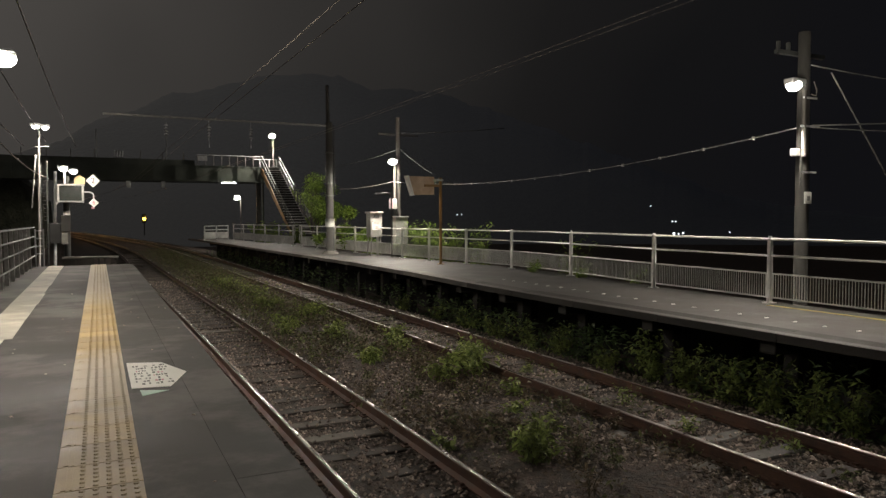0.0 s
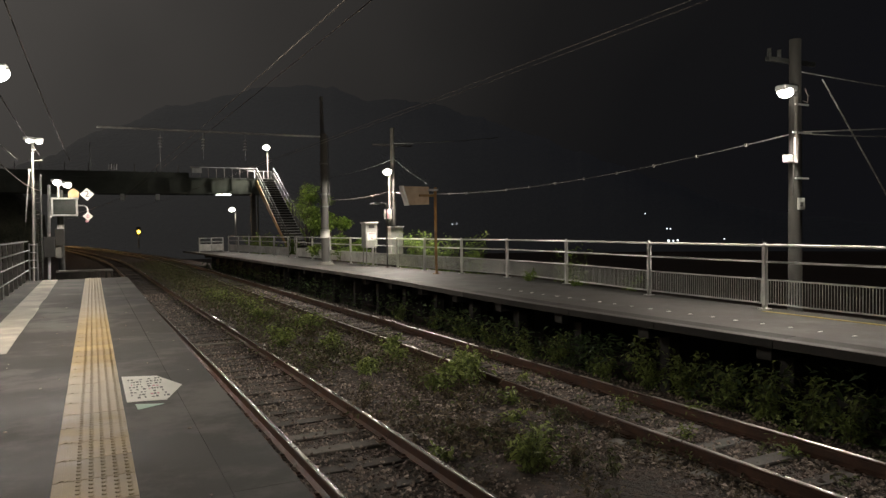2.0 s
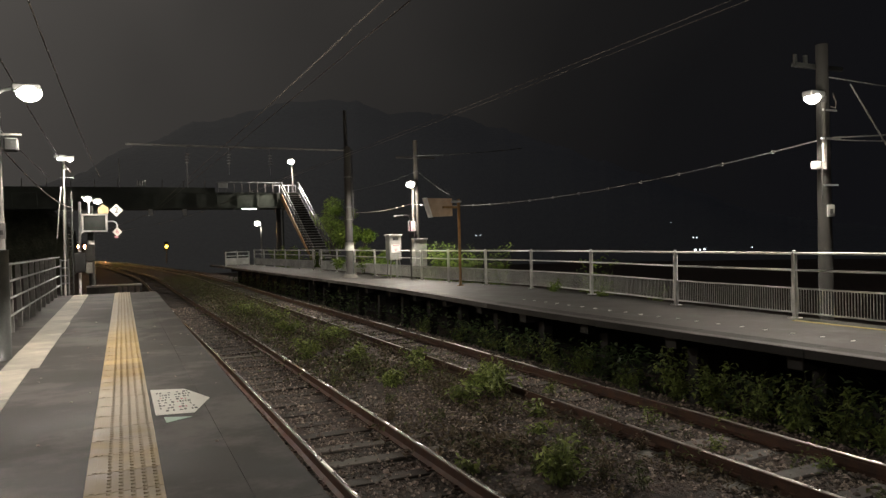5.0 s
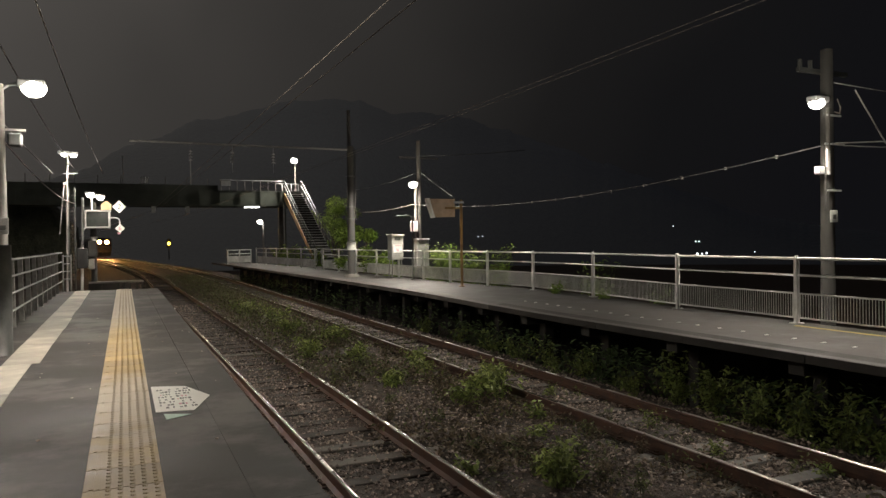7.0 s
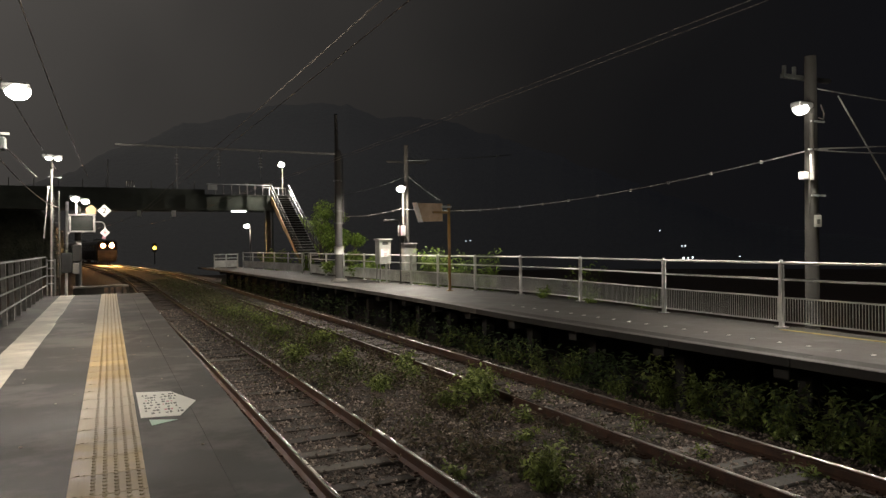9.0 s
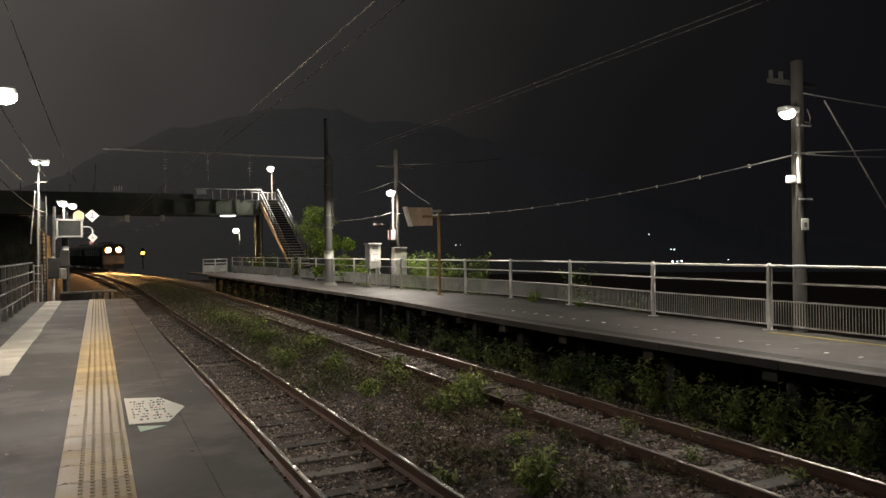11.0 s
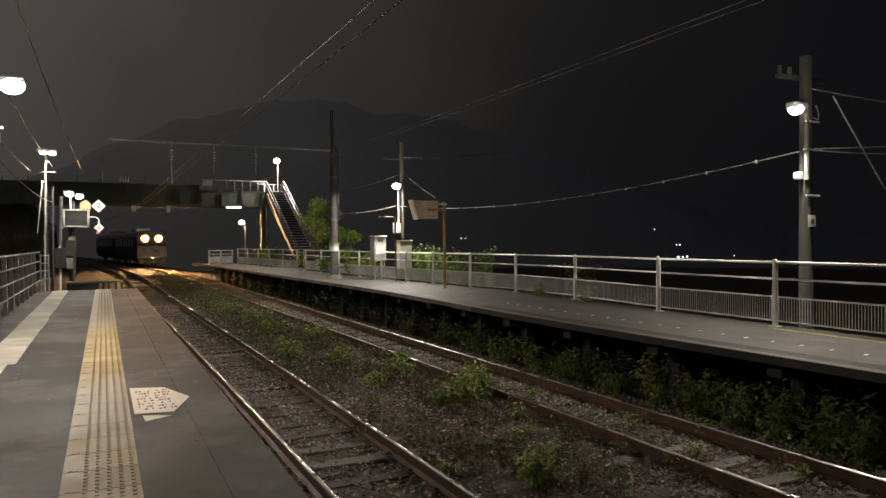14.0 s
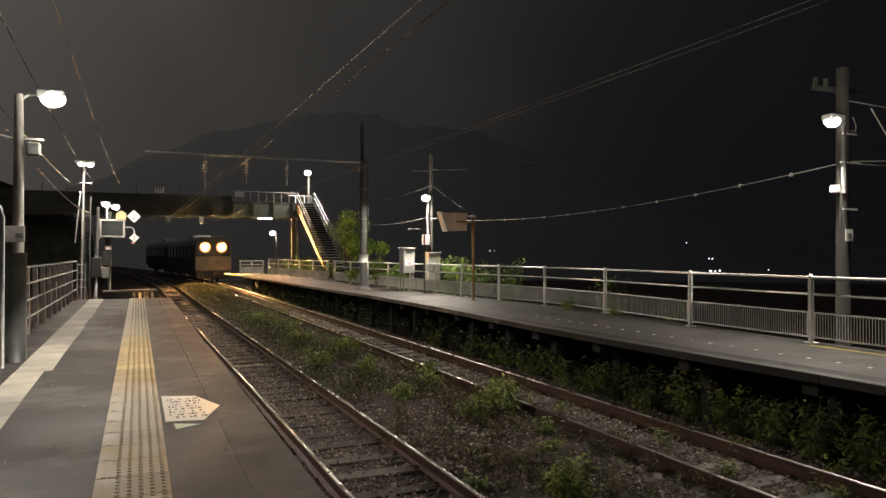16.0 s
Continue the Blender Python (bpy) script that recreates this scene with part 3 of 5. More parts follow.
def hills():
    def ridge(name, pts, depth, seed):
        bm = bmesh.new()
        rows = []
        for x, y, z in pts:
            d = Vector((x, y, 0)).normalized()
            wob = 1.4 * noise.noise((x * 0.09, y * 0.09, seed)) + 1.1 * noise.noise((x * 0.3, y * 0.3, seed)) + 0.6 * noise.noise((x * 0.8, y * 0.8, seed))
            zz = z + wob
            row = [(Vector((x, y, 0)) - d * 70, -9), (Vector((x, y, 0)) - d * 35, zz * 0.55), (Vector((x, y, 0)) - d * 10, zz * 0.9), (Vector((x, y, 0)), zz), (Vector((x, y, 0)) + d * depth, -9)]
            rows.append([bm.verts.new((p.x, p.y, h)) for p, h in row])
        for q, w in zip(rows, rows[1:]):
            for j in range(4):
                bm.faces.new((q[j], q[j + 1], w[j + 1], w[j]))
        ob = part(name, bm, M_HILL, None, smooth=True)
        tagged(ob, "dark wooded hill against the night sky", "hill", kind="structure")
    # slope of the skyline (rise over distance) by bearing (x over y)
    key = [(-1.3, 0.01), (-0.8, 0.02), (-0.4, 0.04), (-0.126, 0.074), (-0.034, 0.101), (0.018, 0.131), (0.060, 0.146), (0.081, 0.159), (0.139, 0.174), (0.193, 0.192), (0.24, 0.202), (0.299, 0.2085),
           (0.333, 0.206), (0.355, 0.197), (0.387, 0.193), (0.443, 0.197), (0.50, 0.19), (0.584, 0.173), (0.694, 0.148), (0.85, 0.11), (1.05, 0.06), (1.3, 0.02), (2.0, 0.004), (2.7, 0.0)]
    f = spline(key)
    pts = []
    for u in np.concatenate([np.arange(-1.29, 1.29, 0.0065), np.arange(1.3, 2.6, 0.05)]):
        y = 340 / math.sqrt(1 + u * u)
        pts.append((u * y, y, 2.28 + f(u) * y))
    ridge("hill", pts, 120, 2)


def added_wooded_bank():
    """A low wooded rise added inside the curve to hide the distant headlights."""
    bm = bmesh.new()
    rows = []
    for i in range(60):
        y = 82 + i * 2.6
        edge = min(-4.6, track_near(min(y, 248)) - 3.2)
        row = []
        for j in range(22):
            u = j / 21
            x = edge - 60 * u ** 1.6
            h = 9.0 * min(1, 3.2 * u + 0.35) * (0.45 if i == 0 else 1) + 1.6 * noise.noise((x * 0.3, y * 0.3, 4)) + 0.9 * noise.noise((x * 0.9, y * 0.9, 7))
            if j == 0:
                h = -1.0
            row.append(bm.verts.new((x + 0.4 * noise.noise((y, j, 1)), y, h - 0.6 if i else -1.0)))
        rows.append(row)
    for q, w in zip(rows, rows[1:]):
        for j in range(21):
            bm.faces.new((q[j], w[j], w[j + 1], q[j + 1]))
    tagged(part("added_wooded_bank", bm, M_BANK), "added dark wooded bank inside the curve, hiding the distant train", "bank", kind="structure")


def sky_backdrop():
    """A dome far off: hazy lamp-lit cloud over the town, darker over the sea."""
    bm = bmesh.new()
    bmesh.ops.create_uvsphere(bm, u_segments=48, v_segments=24, radius=1500)
    ob = part("backdrop", bm, M_SKY, None, smooth=True)
    tagged(ob, "overcast night sky with a faint town glow", "sky", kind="structure")
    ob.visible_shadow = False


M_SKY = bpy.data.materials.new("night_cloud")
M_SKY.use_nodes = True
nt = M_SKY.node_tree
nt.nodes.remove(nt.nodes["Principled BSDF"])
em = nt.nodes.new("ShaderNodeEmission")
tc = nt.nodes.new("ShaderNodeTexCoord")
gr = nt.nodes.new("ShaderNodeVectorMath")
gr.operation = "DOT_PRODUCT"
nt.links.new(tc.outputs["Object"], gr.inputs[0])
gr.inputs[1].default_value = Vector((-0.6, 0.6, 0.5)).normalized() / 1500
nz = nt.nodes.new("ShaderNodeTexNoise")
nz.inputs["Scale"].default_value = 0.002
nt.links.new(tc.outputs["Object"], nz.inputs["Vector"])
ma = nt.nodes.new("ShaderNodeMath")
ma.operation = "MULTIPLY_ADD"
nt.links.new(nz.outputs[0], ma.inputs[0])
ma.inputs[1].default_value = 0.18
nt.links.new(gr.outputs["Value"], ma.inputs[2])
rp = nt.nodes.new("ShaderNodeValToRGB")
e = rp.color_ramp.elements
e[0].position, e[0].color = 0.0, (0.0034, 0.0034, 0.0041, 1)
e[1].position, e[1].color = 1.0, (0.066, 0.060, 0.054, 1)
for pos, col in ((0.2, (0.0044, 0.0043, 0.0046)), (0.36, (0.0072, 0.0068, 0.0067)), (0.48, (0.0122, 0.0114, 0.0108)), (0.62, (0.0195, 0.0180, 0.0167)), (0.75, (0.0285, 0.0262, 0.0240))):
    e.new(pos).color = (*col, 1)
nt.links.new(ma.outputs[0], rp.inputs[0])
nt.links.new(rp.outputs[0], em.inputs[0])
nt.links.new(em.outputs[0], nt.nodes["Material Output"].inputs[0])

ground()
track("track_near", track_near, "worn railway track with rusty rails on timber sleepers", M_RAILTOP, lambda y, k: k in (18, 19, 31, 47), M_SLEEPER_M)
track("track_far", track_far, "overgrown railway track with brown rails and pale sleepers", M_RAILTOP_D, lambda y, k: k in (14, 15, 16, 28, 37, 41), M_SLEEPER_C)
near_platform()
tactile_strip()
far_platform()
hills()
added_wooded_bank()
sky_backdrop()
ballast_stones()


# ---- poles, lamps, wires ----
def lamp_head(name, parent, at, toward, arm_from=None, r=0.11):
    """A flood lamp: arm, housing, bright lens."""
    x, y, z = at
    h = part(name, box(x - 0.17, x + 0.17, y - 0.1, y + 0.1, z, z + 0.1, 0.02), M_GALV, parent, "grey cast lamp housing")
    bm = bmesh.new()
    bmesh.ops.create_uvsphere(bm, u_segments=16, v_segments=8, radius=r)
    for v in bm.verts:
        v.co = Vector((x + v.co.x * 1.12 + toward * 0.03, y + v.co.y, z + v.co.z * 0.85 - 0.01))
    part("lens", bm, M_LAMP, h, "glaring white lamp lens", True)
    if arm_from:
        part("arm", tube([arm_from, (arm_from[0] + (x - arm_from[0]) * 0.3, arm_from[1], z + 0.03), (x, y, z + 0.06)], 0.022), M_GALV, parent)
    return h


def hoop():
    x, y = -1.56, 10.5
    p = empty("hoop_frame", None, "dark panel in a rounded steel tube frame", "platform frame")
    part("frame", tube([(x, y, DECK), (x, y, 2.75), (x - 0.03, y, 2.88), (x - 0.1, y, 2.93), (x - 0.5, y, 2.93), (x - 0.58, y, 2.88), (x - 0.6, y, 2.75), (x - 0.6, y, DECK)], 0.025), M_GALV, p, smooth=True)
    part("panel", box(x - 0.57, x - 0.03, y - 0.015, y + 0.015, DECK + 0.1, 2.8, 0.003), M_DARK, p, "dark weathered panel")


def near_pole():
    x, y = -1.46, 11.05
    p = empty("lamp_pole", None, "weathered concrete lamp pole with a lit flood lamp", "lamp pole", "concrete poles")
    part("pole", tube([(x, y, DECK - 1.2), (x, y, 2.45), (x, y, 4.45)], 0.085, sides=16, r_end=0.055), M_CONCRETE, p, smooth=True)
    part("sleeve", tube([(x - 0.03, y, DECK), (x - 0.03, y, 2.3)], 0.135, sides=16), M_DARK, p, "dark protective sleeve", True)
    part("number_plate", box(x - 0.16, x + 0.09, y - 0.1, y - 0.088, 2.44, 2.66, 0.004), M_CABLE, p, "pale plate with unreadable bars")
    part("plate_bars", box(x - 0.02, x + 0.06, y - 0.107, y - 0.101, 2.50, 2.56), M_INK, p)
    part("junction_box", box(x + 0.09, x + 0.26, y - 0.08, y + 0.08, 3.62, 3.8, 0.02), M_DARK, p, "grey junction box")
    part("bracket", box(x - 0.13, x + 0.3, y - 0.03, y + 0.03, 3.83, 3.86), M_CABLE, p)
    lamp_head("lamp_head", p, (-1.08, 11.0, 4.42), 1, (x, y, 4.36), 0.14)
    return p


def behind_pole():
    x, y = -1.55, -4.0
    p = empty("lamp_pole", None, "weathered concrete lamp pole with a lit flood lamp", "lamp pole", "concrete poles")
    part("pole", tube([(x, y, DECK - 1.2), (x, y, 4.45)], 0.14, sides=16, r_end=0.1), M_POLE, p, smooth=True)
    lamp_head("lamp_head", p, (-1.0, -4.0, 4.42), 1, (x, y, 4.36))


def mast():
    x, y = -1.64, 27.2
    p = empty("lattice_mast", None, "dark ladder mast with a lit lamp on a pale tube", "lamp mast")
    for dx in (0.0, 0.2):
        part("mast_leg", tube([(x + dx - 0.06, y + 0.5, -0.6), (x + dx - 0.03, y + 0.5, 4.3)], 0.03), M_DARK, p)
    for i in range(24):
        part("rung", box(x - 0.05, x + 0.17, y + 0.48, y + 0.50, 0.9 + i * 0.135, 0.922 + i * 0.135), M_POLE, p)
    part("lamp_tube", tube([(x - 0.1, y, -0.3), (x - 0.03, y, 4.3), (x, y, 5.35)], 0.036, sides=10), M_TUBEPOST, p, "pale upper tube", True)
    part("collar", tube([(x, y, 5.0), (x, y, 5.07)], 0.06, sides=10), M_DARK, p)
    part("cross_bar", box(x - 0.13, x + 0.28, y - 0.02, y + 0.02, 4.72, 4.75), M_DARK, p)
    lamp_head("lamp_head", p, (x + 0.15, y, 5.38), 1, None, 0.1)
    lamp_head("lamp_head", p, (x - 0.12, y, 5.40), 1, None, 0.1)
    part("stay", tube([(x - 0.11, y - 0.2, 4.34), (x - 0.26, y - 0.2, 2.67)], 0.02), M_CABINET, p, "pale sloping stay")
    part("stay_cap", tube([(x - 0.10, y - 0.2, 4.34), (x - 0.10, y - 0.2, 4.42)], 0.035), M_PORC, p)


def text_mesh(name, word, size, m, material, parent):
    cu = bpy.data.curves.new(name, "FONT")
    cu.body, cu.size, cu.align_x, cu.align_y, cu.extrude = word, size, "CENTER", "CENTER", 0.002
    tmp = bpy.data.objects.new("tmp", cu)
    scene.collection.objects.link(tmp)
    me = bpy.data.meshes.new_from_object(tmp.evaluated_get(bpy.context.evaluated_depsgraph_get()))
    bpy.data.objects.remove(tmp)
    me.name = name
    me.materials.append(material)
    ob = new(name, me)
    ob.parent = parent
    ob.matrix_basis = m
    return ob


def stop_sign():
    """Framed monitor on a post, with stopping-place boards beside it."""
    y = 28.6
    p = empty("monitor_post", None, "steel post with a framed dark monitor and stopping boards", "station sign")
    part("post", tube([(-1.36, y, -0.4), (-1.27, y, 4.0)], 0.05, sides=12), M_GALV, p, smooth=True)
    part("post_wide", tube([(-0.95, y + 0.35, -0.4), (-0.95, y + 0.35, 3.85)], 0.11, sides=12), M_DARK, p, "dark concrete post", True)
    part("white_band", tube([(-0.95, y + 0.35, 2.44), (-0.95, y + 0.35, 2.60)], 0.114, sides=12), M_CABLE, p, "pale painted band", True)
    part("post_band", tube([(-1.31, y, 2.15), (-1.308, y, 2.33)], 0.055, sides=12), M_CABLE, p, "pale painted band", True)
    part("relay_box", box(-1.48, -1.13, y - 0.2, y + 0.15, 1.45, 2.17, 0.02), M_BLACK, p, "dark relay box")
    part("relay_box", box(-1.13, -0.82, y - 0.1, y + 0.2, 1.85, 2.45, 0.02), M_MAST, p, "brown-grey relay box")
    part("relay_box", box(-1.12, -0.92, y - 0.12, y + 0.15, 1.41, 1.8, 0.02), M_TUBEPOST, p, "grey relay box")
    x0, x1, z0, z1 = -1.17, -0.40, 2.93, 3.53
    fr = box(x0 - 0.05, x1 + 0.05, y - 0.05, y + 0.3, z1 - 0.03, z1 + 0.03, 0.006)
    box(x0 - 0.05, x1 + 0.02, y - 0.05, y + 0.3, z0 - 0.03, z0 + 0.03, 0.006, fr)
    box(x0 - 0.05, x0 + 0.01, y - 0.05, y + 0.3, z0 + 0.03, z1 - 0.03, 0, fr)
    box(x1 - 0.04, x1 + 0.03, y - 0.05, y + 0.3, z0 + 0.03, z1 - 0.03, 0, fr)
    part("frame", fr, M_CABINET, p, "white-painted frame")
    part("screen", box(x0, x1, y + 0.04, y + 0.1, z0 + 0.02, z1 - 0.02), M_GLASSD, p, "dark unlit screen")
    part("bracket", tube([(-1.31, y, 2.8), (-1.18, y, 2.93)], 0.03), M_WHITE, p)
    lamp = part("lamp_tube", tube([(-0.98, y + 0.1, 3.58), (-0.98, y + 0.1, 4.0)], 0.03), M_WHITE, p)
    lamp_head("lamp_head", p, (-1.03, y + 0.05, 4.12), 1, None, 0.13)
    lamp_head("lamp_head", p, (-0.72, y + 0.05, 4.03), 1, None, 0.12)
    hs = bmesh.new()
    f = [hs.verts.new(c) for c in ((-0.68, y, 3.57), (-0.33, y, 3.57), (-0.33, y, 3.77), (-0.505, y, 3.9), (-0.68, y, 3.77))]
    g = bmesh.ops.extrude_face_region(hs, geom=[hs.faces.new(f)])
    for v in g["geom"]:
        if isinstance(v, bmesh.types.BMVert):
            v.co.y += 0.03
    part("house_board", hs, M_AMBER, p, "amber house-shaped board")

    def diamond(x, z, r, digit, ink):
        b = bmesh.new()
        q = [b.verts.new(c) for c in ((x, y - 0.06, z - r), (x + r, y - 0.06, z), (x, y - 0.06, z + r), (x - r, y - 0.06, z))]
        ex = bmesh.ops.extrude_face_region(b, geom=[b.faces.new(q)])
        for v in ex["geom"]:
            if isinstance(v, bmesh.types.BMVert):
                v.co.y += 0.02
        d = part("diamond_board", b, M_PAPER, p, "white diamond board with a number")
        text_mesh("number", digit, r * 1.25, pose(x, y - 0.066, z, 90, 0, 0), ink, d)
    diamond(-0.07, 3.68, 0.235, "2", M_INK)
    diamond(-0.06, 2.89, 0.17, "6", M_PINK)
    part("board_arm", tube([(-0.36, y, 3.28), (-0.18, y, 3.28), (-0.09, y, 3.23), (-0.06, y, 3.13), (-0.06, y, 2.72)], 0.024), M_WHITE, p)
    part("small_box", box(-0.15, -0.04, y - 0.05, y + 0.05, 2.67, 2.75), M_PINK, p)


def big_pole(x, y, label, behind=False):
    p = empty("lamp_pole", None, label, "lamp pole", "concrete poles")
    part("pole", tube([(x, y, -1.2), (x, y, 2.0), (x, y, 5.42)], 0.13, sides=16, r_end=0.095), M_MAST, p, smooth=True)
    part("number_plate", box(x - 0.11, x + 0.07, y - 0.135, y - 0.122, 2.5, 2.70, 0.004), M_WHITE, p, "white plate with unreadable bars")
    part("plate_bars", box(x - 0.05, x + 0.02, y - 0.142, y - 0.136, 2.55, 2.63), M_INK, p)
    part("lamp_tube", tube([(x - 0.10, y - 0.09, 3.3), (x - 0.10, y - 0.09, 4.42)], 0.036, sides=10), M_POLE, p, "slim pale lamp tube", True)
    part("conduit", tube([(x - 0.12, y - 0.05, 2.72), (x - 0.115, y - 0.05, 3.4)], 0.014), M_MAST, p)
    part("junction_box", box(x - 0.26, x - 0.13, y - 0.06, y + 0.06, 3.31, 3.44, 0.015), M_CABLE, p, "pale junction box")
    for z, w in ((3.80, 0.28), (4.28, 0.2), (3.02, 0.2)):
        part("clamp", box(x - w * 0.7, x + w, y - 0.115, y - 0.095, z, z + 0.03), M_GALV, p)
    part("cross_arm", box(x - 0.5, x + 0.7, y + 0.12, y + 0.2, 5.05, 5.12), M_DARK, p)
    for dx in (-0.45, -0.2, 0.3):
        part("insulator", tube([(x + dx, y + 0.16, 5.12), (x + dx, y + 0.16, 5.26)], 0.035, sides=8), M_DARK, p)
    lamp_head("lamp_head", p, (x - 0.30, y - 0.06, 4.5), -1, (x, y, 4.42), 0.12)
    part("feed_loop", tube([(x + 0.06, y - 0.1, 4.36), (x + 0.18, y - 0.1, 4.34), (x + 0.2, y - 0.1, 4.44), (x + 0.12, y - 0.1, 4.58)], 0.01), M_WIRE, p)
    return p


def second_pole():
    x, y = 10.83, 26.2
    p = empty("lamp_pole", None, "slim concrete lamp pole with a cabinet and red box", "lamp pole", "concrete poles")
    part("pole", tube([(x + 0.08, y + 0.1, -1.0), (x + 0.08, y + 0.1, 6.3)], 0.12, sides=14, r_end=0.08), M_FASCIA, p, "dark rear pole", True)
    part("lamp_tube", tube([(x - 0.16, y - 0.12, 2.3), (x - 0.16, y - 0.12, 4.5)], 0.05, sides=10), M_POLE, p, smooth=True)
    lamp_head("lamp_head", p, (x - 0.27, y - 0.25, 4.52), -1, (x - 0.16, y - 0.12, 4.45), 0.15)
    part("red_box", box(x - 0.44, x - 0.14, y - 0.32, y - 0.18, 2.66, 3.06, 0.02), M_CABINET, p, "small box with a faded red side")
    part("red_plate", box(x - 0.42, x - 0.30, y - 0.334, y - 0.323, 2.69, 3.03), M_PINK, p)
    part("cabinet", box(x - 0.26, x + 0.26, y - 0.45, y - 0.1, 1.2, 2.32, 0.02), M_CABINET, p, "grey steel cabinet")
    part("cabinet_lid", box(x - 0.29, x + 0.29, y - 0.48, y - 0.07, 2.323, 2.37, 0.01), M_GALV, p)
    part("crossbar", box(x - 0.7, x + 1.0, y + 0.2, y + 0.27, 5.6, 5.66), M_FASCIA, p)


def catenary_portal():
    x, y = 8.62, 28.1
    p = empty("catenary_portal", None, "steel overhead-line portal with a banded mast and insulators", "catenary mast")
    part("mast", tube([(x, y, DECK + 0.1), (x, y, 6.2)], 0.17, sides=16, r_end=0.13), M_MAST, p, smooth=True)
    part("base_block", tube([(x, y, DECK - 0.05), (x, y, DECK + 0.05), (x, y, DECK + 0.14)], 0.42, sides=14, r_end=0.24), M_CONCRETE_D, p, "spreading concrete base")
    part("white_band", tube([(x, y, 1.94), (x, y, 2.28)], 0.192, sides=16), M_CABINET, p, "pale grey band", True)
    part("side_conduit", tube([(x + 0.17, y - 0.12, 3.2), (x + 0.16, y - 0.12, 6.1)], 0.026), M_MAST, p)
    part("mast_top", tube([(x - 0.04, y, 6.2), (x - 0.06, y, 7.7)], 0.085, sides=12, r_end=0.065), M_POLE, p, smooth=True)
    part("beam", box(0.3, x + 0.1, y - 0.03, y + 0.03, 6.03, 6.10, 0.01), M_CABLE, p, "long grey cross beam")
    for z in (4.95, 3.7, 3.2):
        part("clamp", tube([(x, y, z), (x, y, z + 0.05)], 0.185, sides=16), M_DARK, p)
    for ix in (2.4, 3.92, 5.48):
        ins = tube([(ix, y, 5.0 if ix > 2.5 else 4.9), (ix, y, 6.03)], 0.014)
        hang = part("hanger", ins, M_GALV, p)
        for k in range(4):
            part("insulator_shed", tube([(ix, y, 5.42 + k * 0.11), (ix, y, 5.46 + k * 0.11)], 0.085, sides=12, r_end=0.04), M_PORC, hang)


def wires():
    def wire(line, r, label, mat=M_WIRE):
        ob = part("wire", tube(line, r, sides=5), mat)
        tagged(ob, label, "wire", "overhead wires")
        return ob
    for off, z in ((0.30, 4.95), (0.66, 5.02)):
        wire([(track_near(y) + off, y, z) for y in list(np.arange(-14, 150, 3.0))], 0.008, "thin overhead contact wire above the near track")
        wire([(track_far(y) + off + 0.1 * math.sin(y / 12 + 1), y, z) for y in list(np.arange(-14, 150, 3.0))], 0.005, "thin overhead contact wire above the far track")

    def span(a, b, sag, r, label, n=14, mat=M_WIRE):
        pts = []
        for i in range(n + 1):
            t = i / n
            q = Vector(a).lerp(Vector(b), t)
            q.z -= sag * 4 * t * (1 - t)
            pts.append(q)
        return wire(pts, r, label, mat)
    c = span((10.85, 8.1, 3.82), (10.7, 26.0, 3.72), 0.42, 0.010, "drooping service cable with ties", 20, M_CABLE)
    span((10.98, 8.1, 3.83), (17, 6.4, 4.25), 0.05, 0.012, "drooping service cable with ties", 14, M_CABLE)
    span((11.0, 8.1, 3.80), (17, 6.45, 4.2), 0.18, 0.010, "drooping service cable with ties", 14, M_CABLE)
    span((10.75, 8.1, 3.72), (10.62, 8.0, 3.42), 0.0, 0.012, "short cable to a junction box", 4, M_CABLE)
    span((11.0, 8.15, 4.86), (17, 6.9, 4.45), 0.08, 0.011, "thin drooping service cable", 14, M_CABLE)
    span((11.35, 8.02, 4.74), (14.0, 7.5, 0.9), 0.0, 0.013, "taut steel stay wire", 6, M_CABLE)
    for k in range(14):
        t = 0.06 + k * 0.066
        q = Vector((10.85, 8.1, 3.82)).lerp(Vector((10.7, 26.0, 3.72)), t)
        q.z -= 0.42 * 4 * t * (1 - t)
        part("cable_tie", box(q.x - 0.02, q.x + 0.02, q.y - 0.02, q.y + 0.02, q.z - 0.035, q.z + 0.03), M_CABLE, c)
    span((10.4, 25.5, 3.72), (8.7, 28.1, 3.5), 0.1, 0.010, "thin drooping service cable", 8)
    span((10.7, 25.8, 5.63), (14.5, 24, 5.8), 0.05, 0.014, "thin dark service wire", 8, M_DARK)
    span((10.7, 25.8, 5.0), (8.7, 28.1, 4.4), 0.1, 0.012, "thin dark service wire", 8, M_DARK)
    span((10.75, 25.7, 5.0), (11.6, 24.6, 4.0), 0.05, 0.012, "thin dark service wire", 6, M_DARK)
    for a, b, s in (((-1.6, 11, 3.95), (-1.5, 27.65, 3.75), 0.22), ((-2.6, 2, 6.0), (-2.1, 27.4, 4.75), 0.3), ((-1.9, 3, 6.4), (-1.5, 28, 5.0), 0.3), ((-1.3, 3, 6.6), (-0.6, 30, 5.0), 0.3), ((-1.55, 11, 3.85), (-1.6, -4, 4.0), 0.5)):
        span(a, b, s, 0.012, "thin drooping cable along the platform")


hoop()
near_pole()
behind_pole()
mast()
stop_sign()
big_pole(10.92, 8.22, "tall concrete lamp pole beyond the platform fence, lamp lit")
big_pole(10.92, -9.0, "tall concrete lamp pole beyond the platform fence, lamp lit")
second_pole()
catenary_portal()
wires()


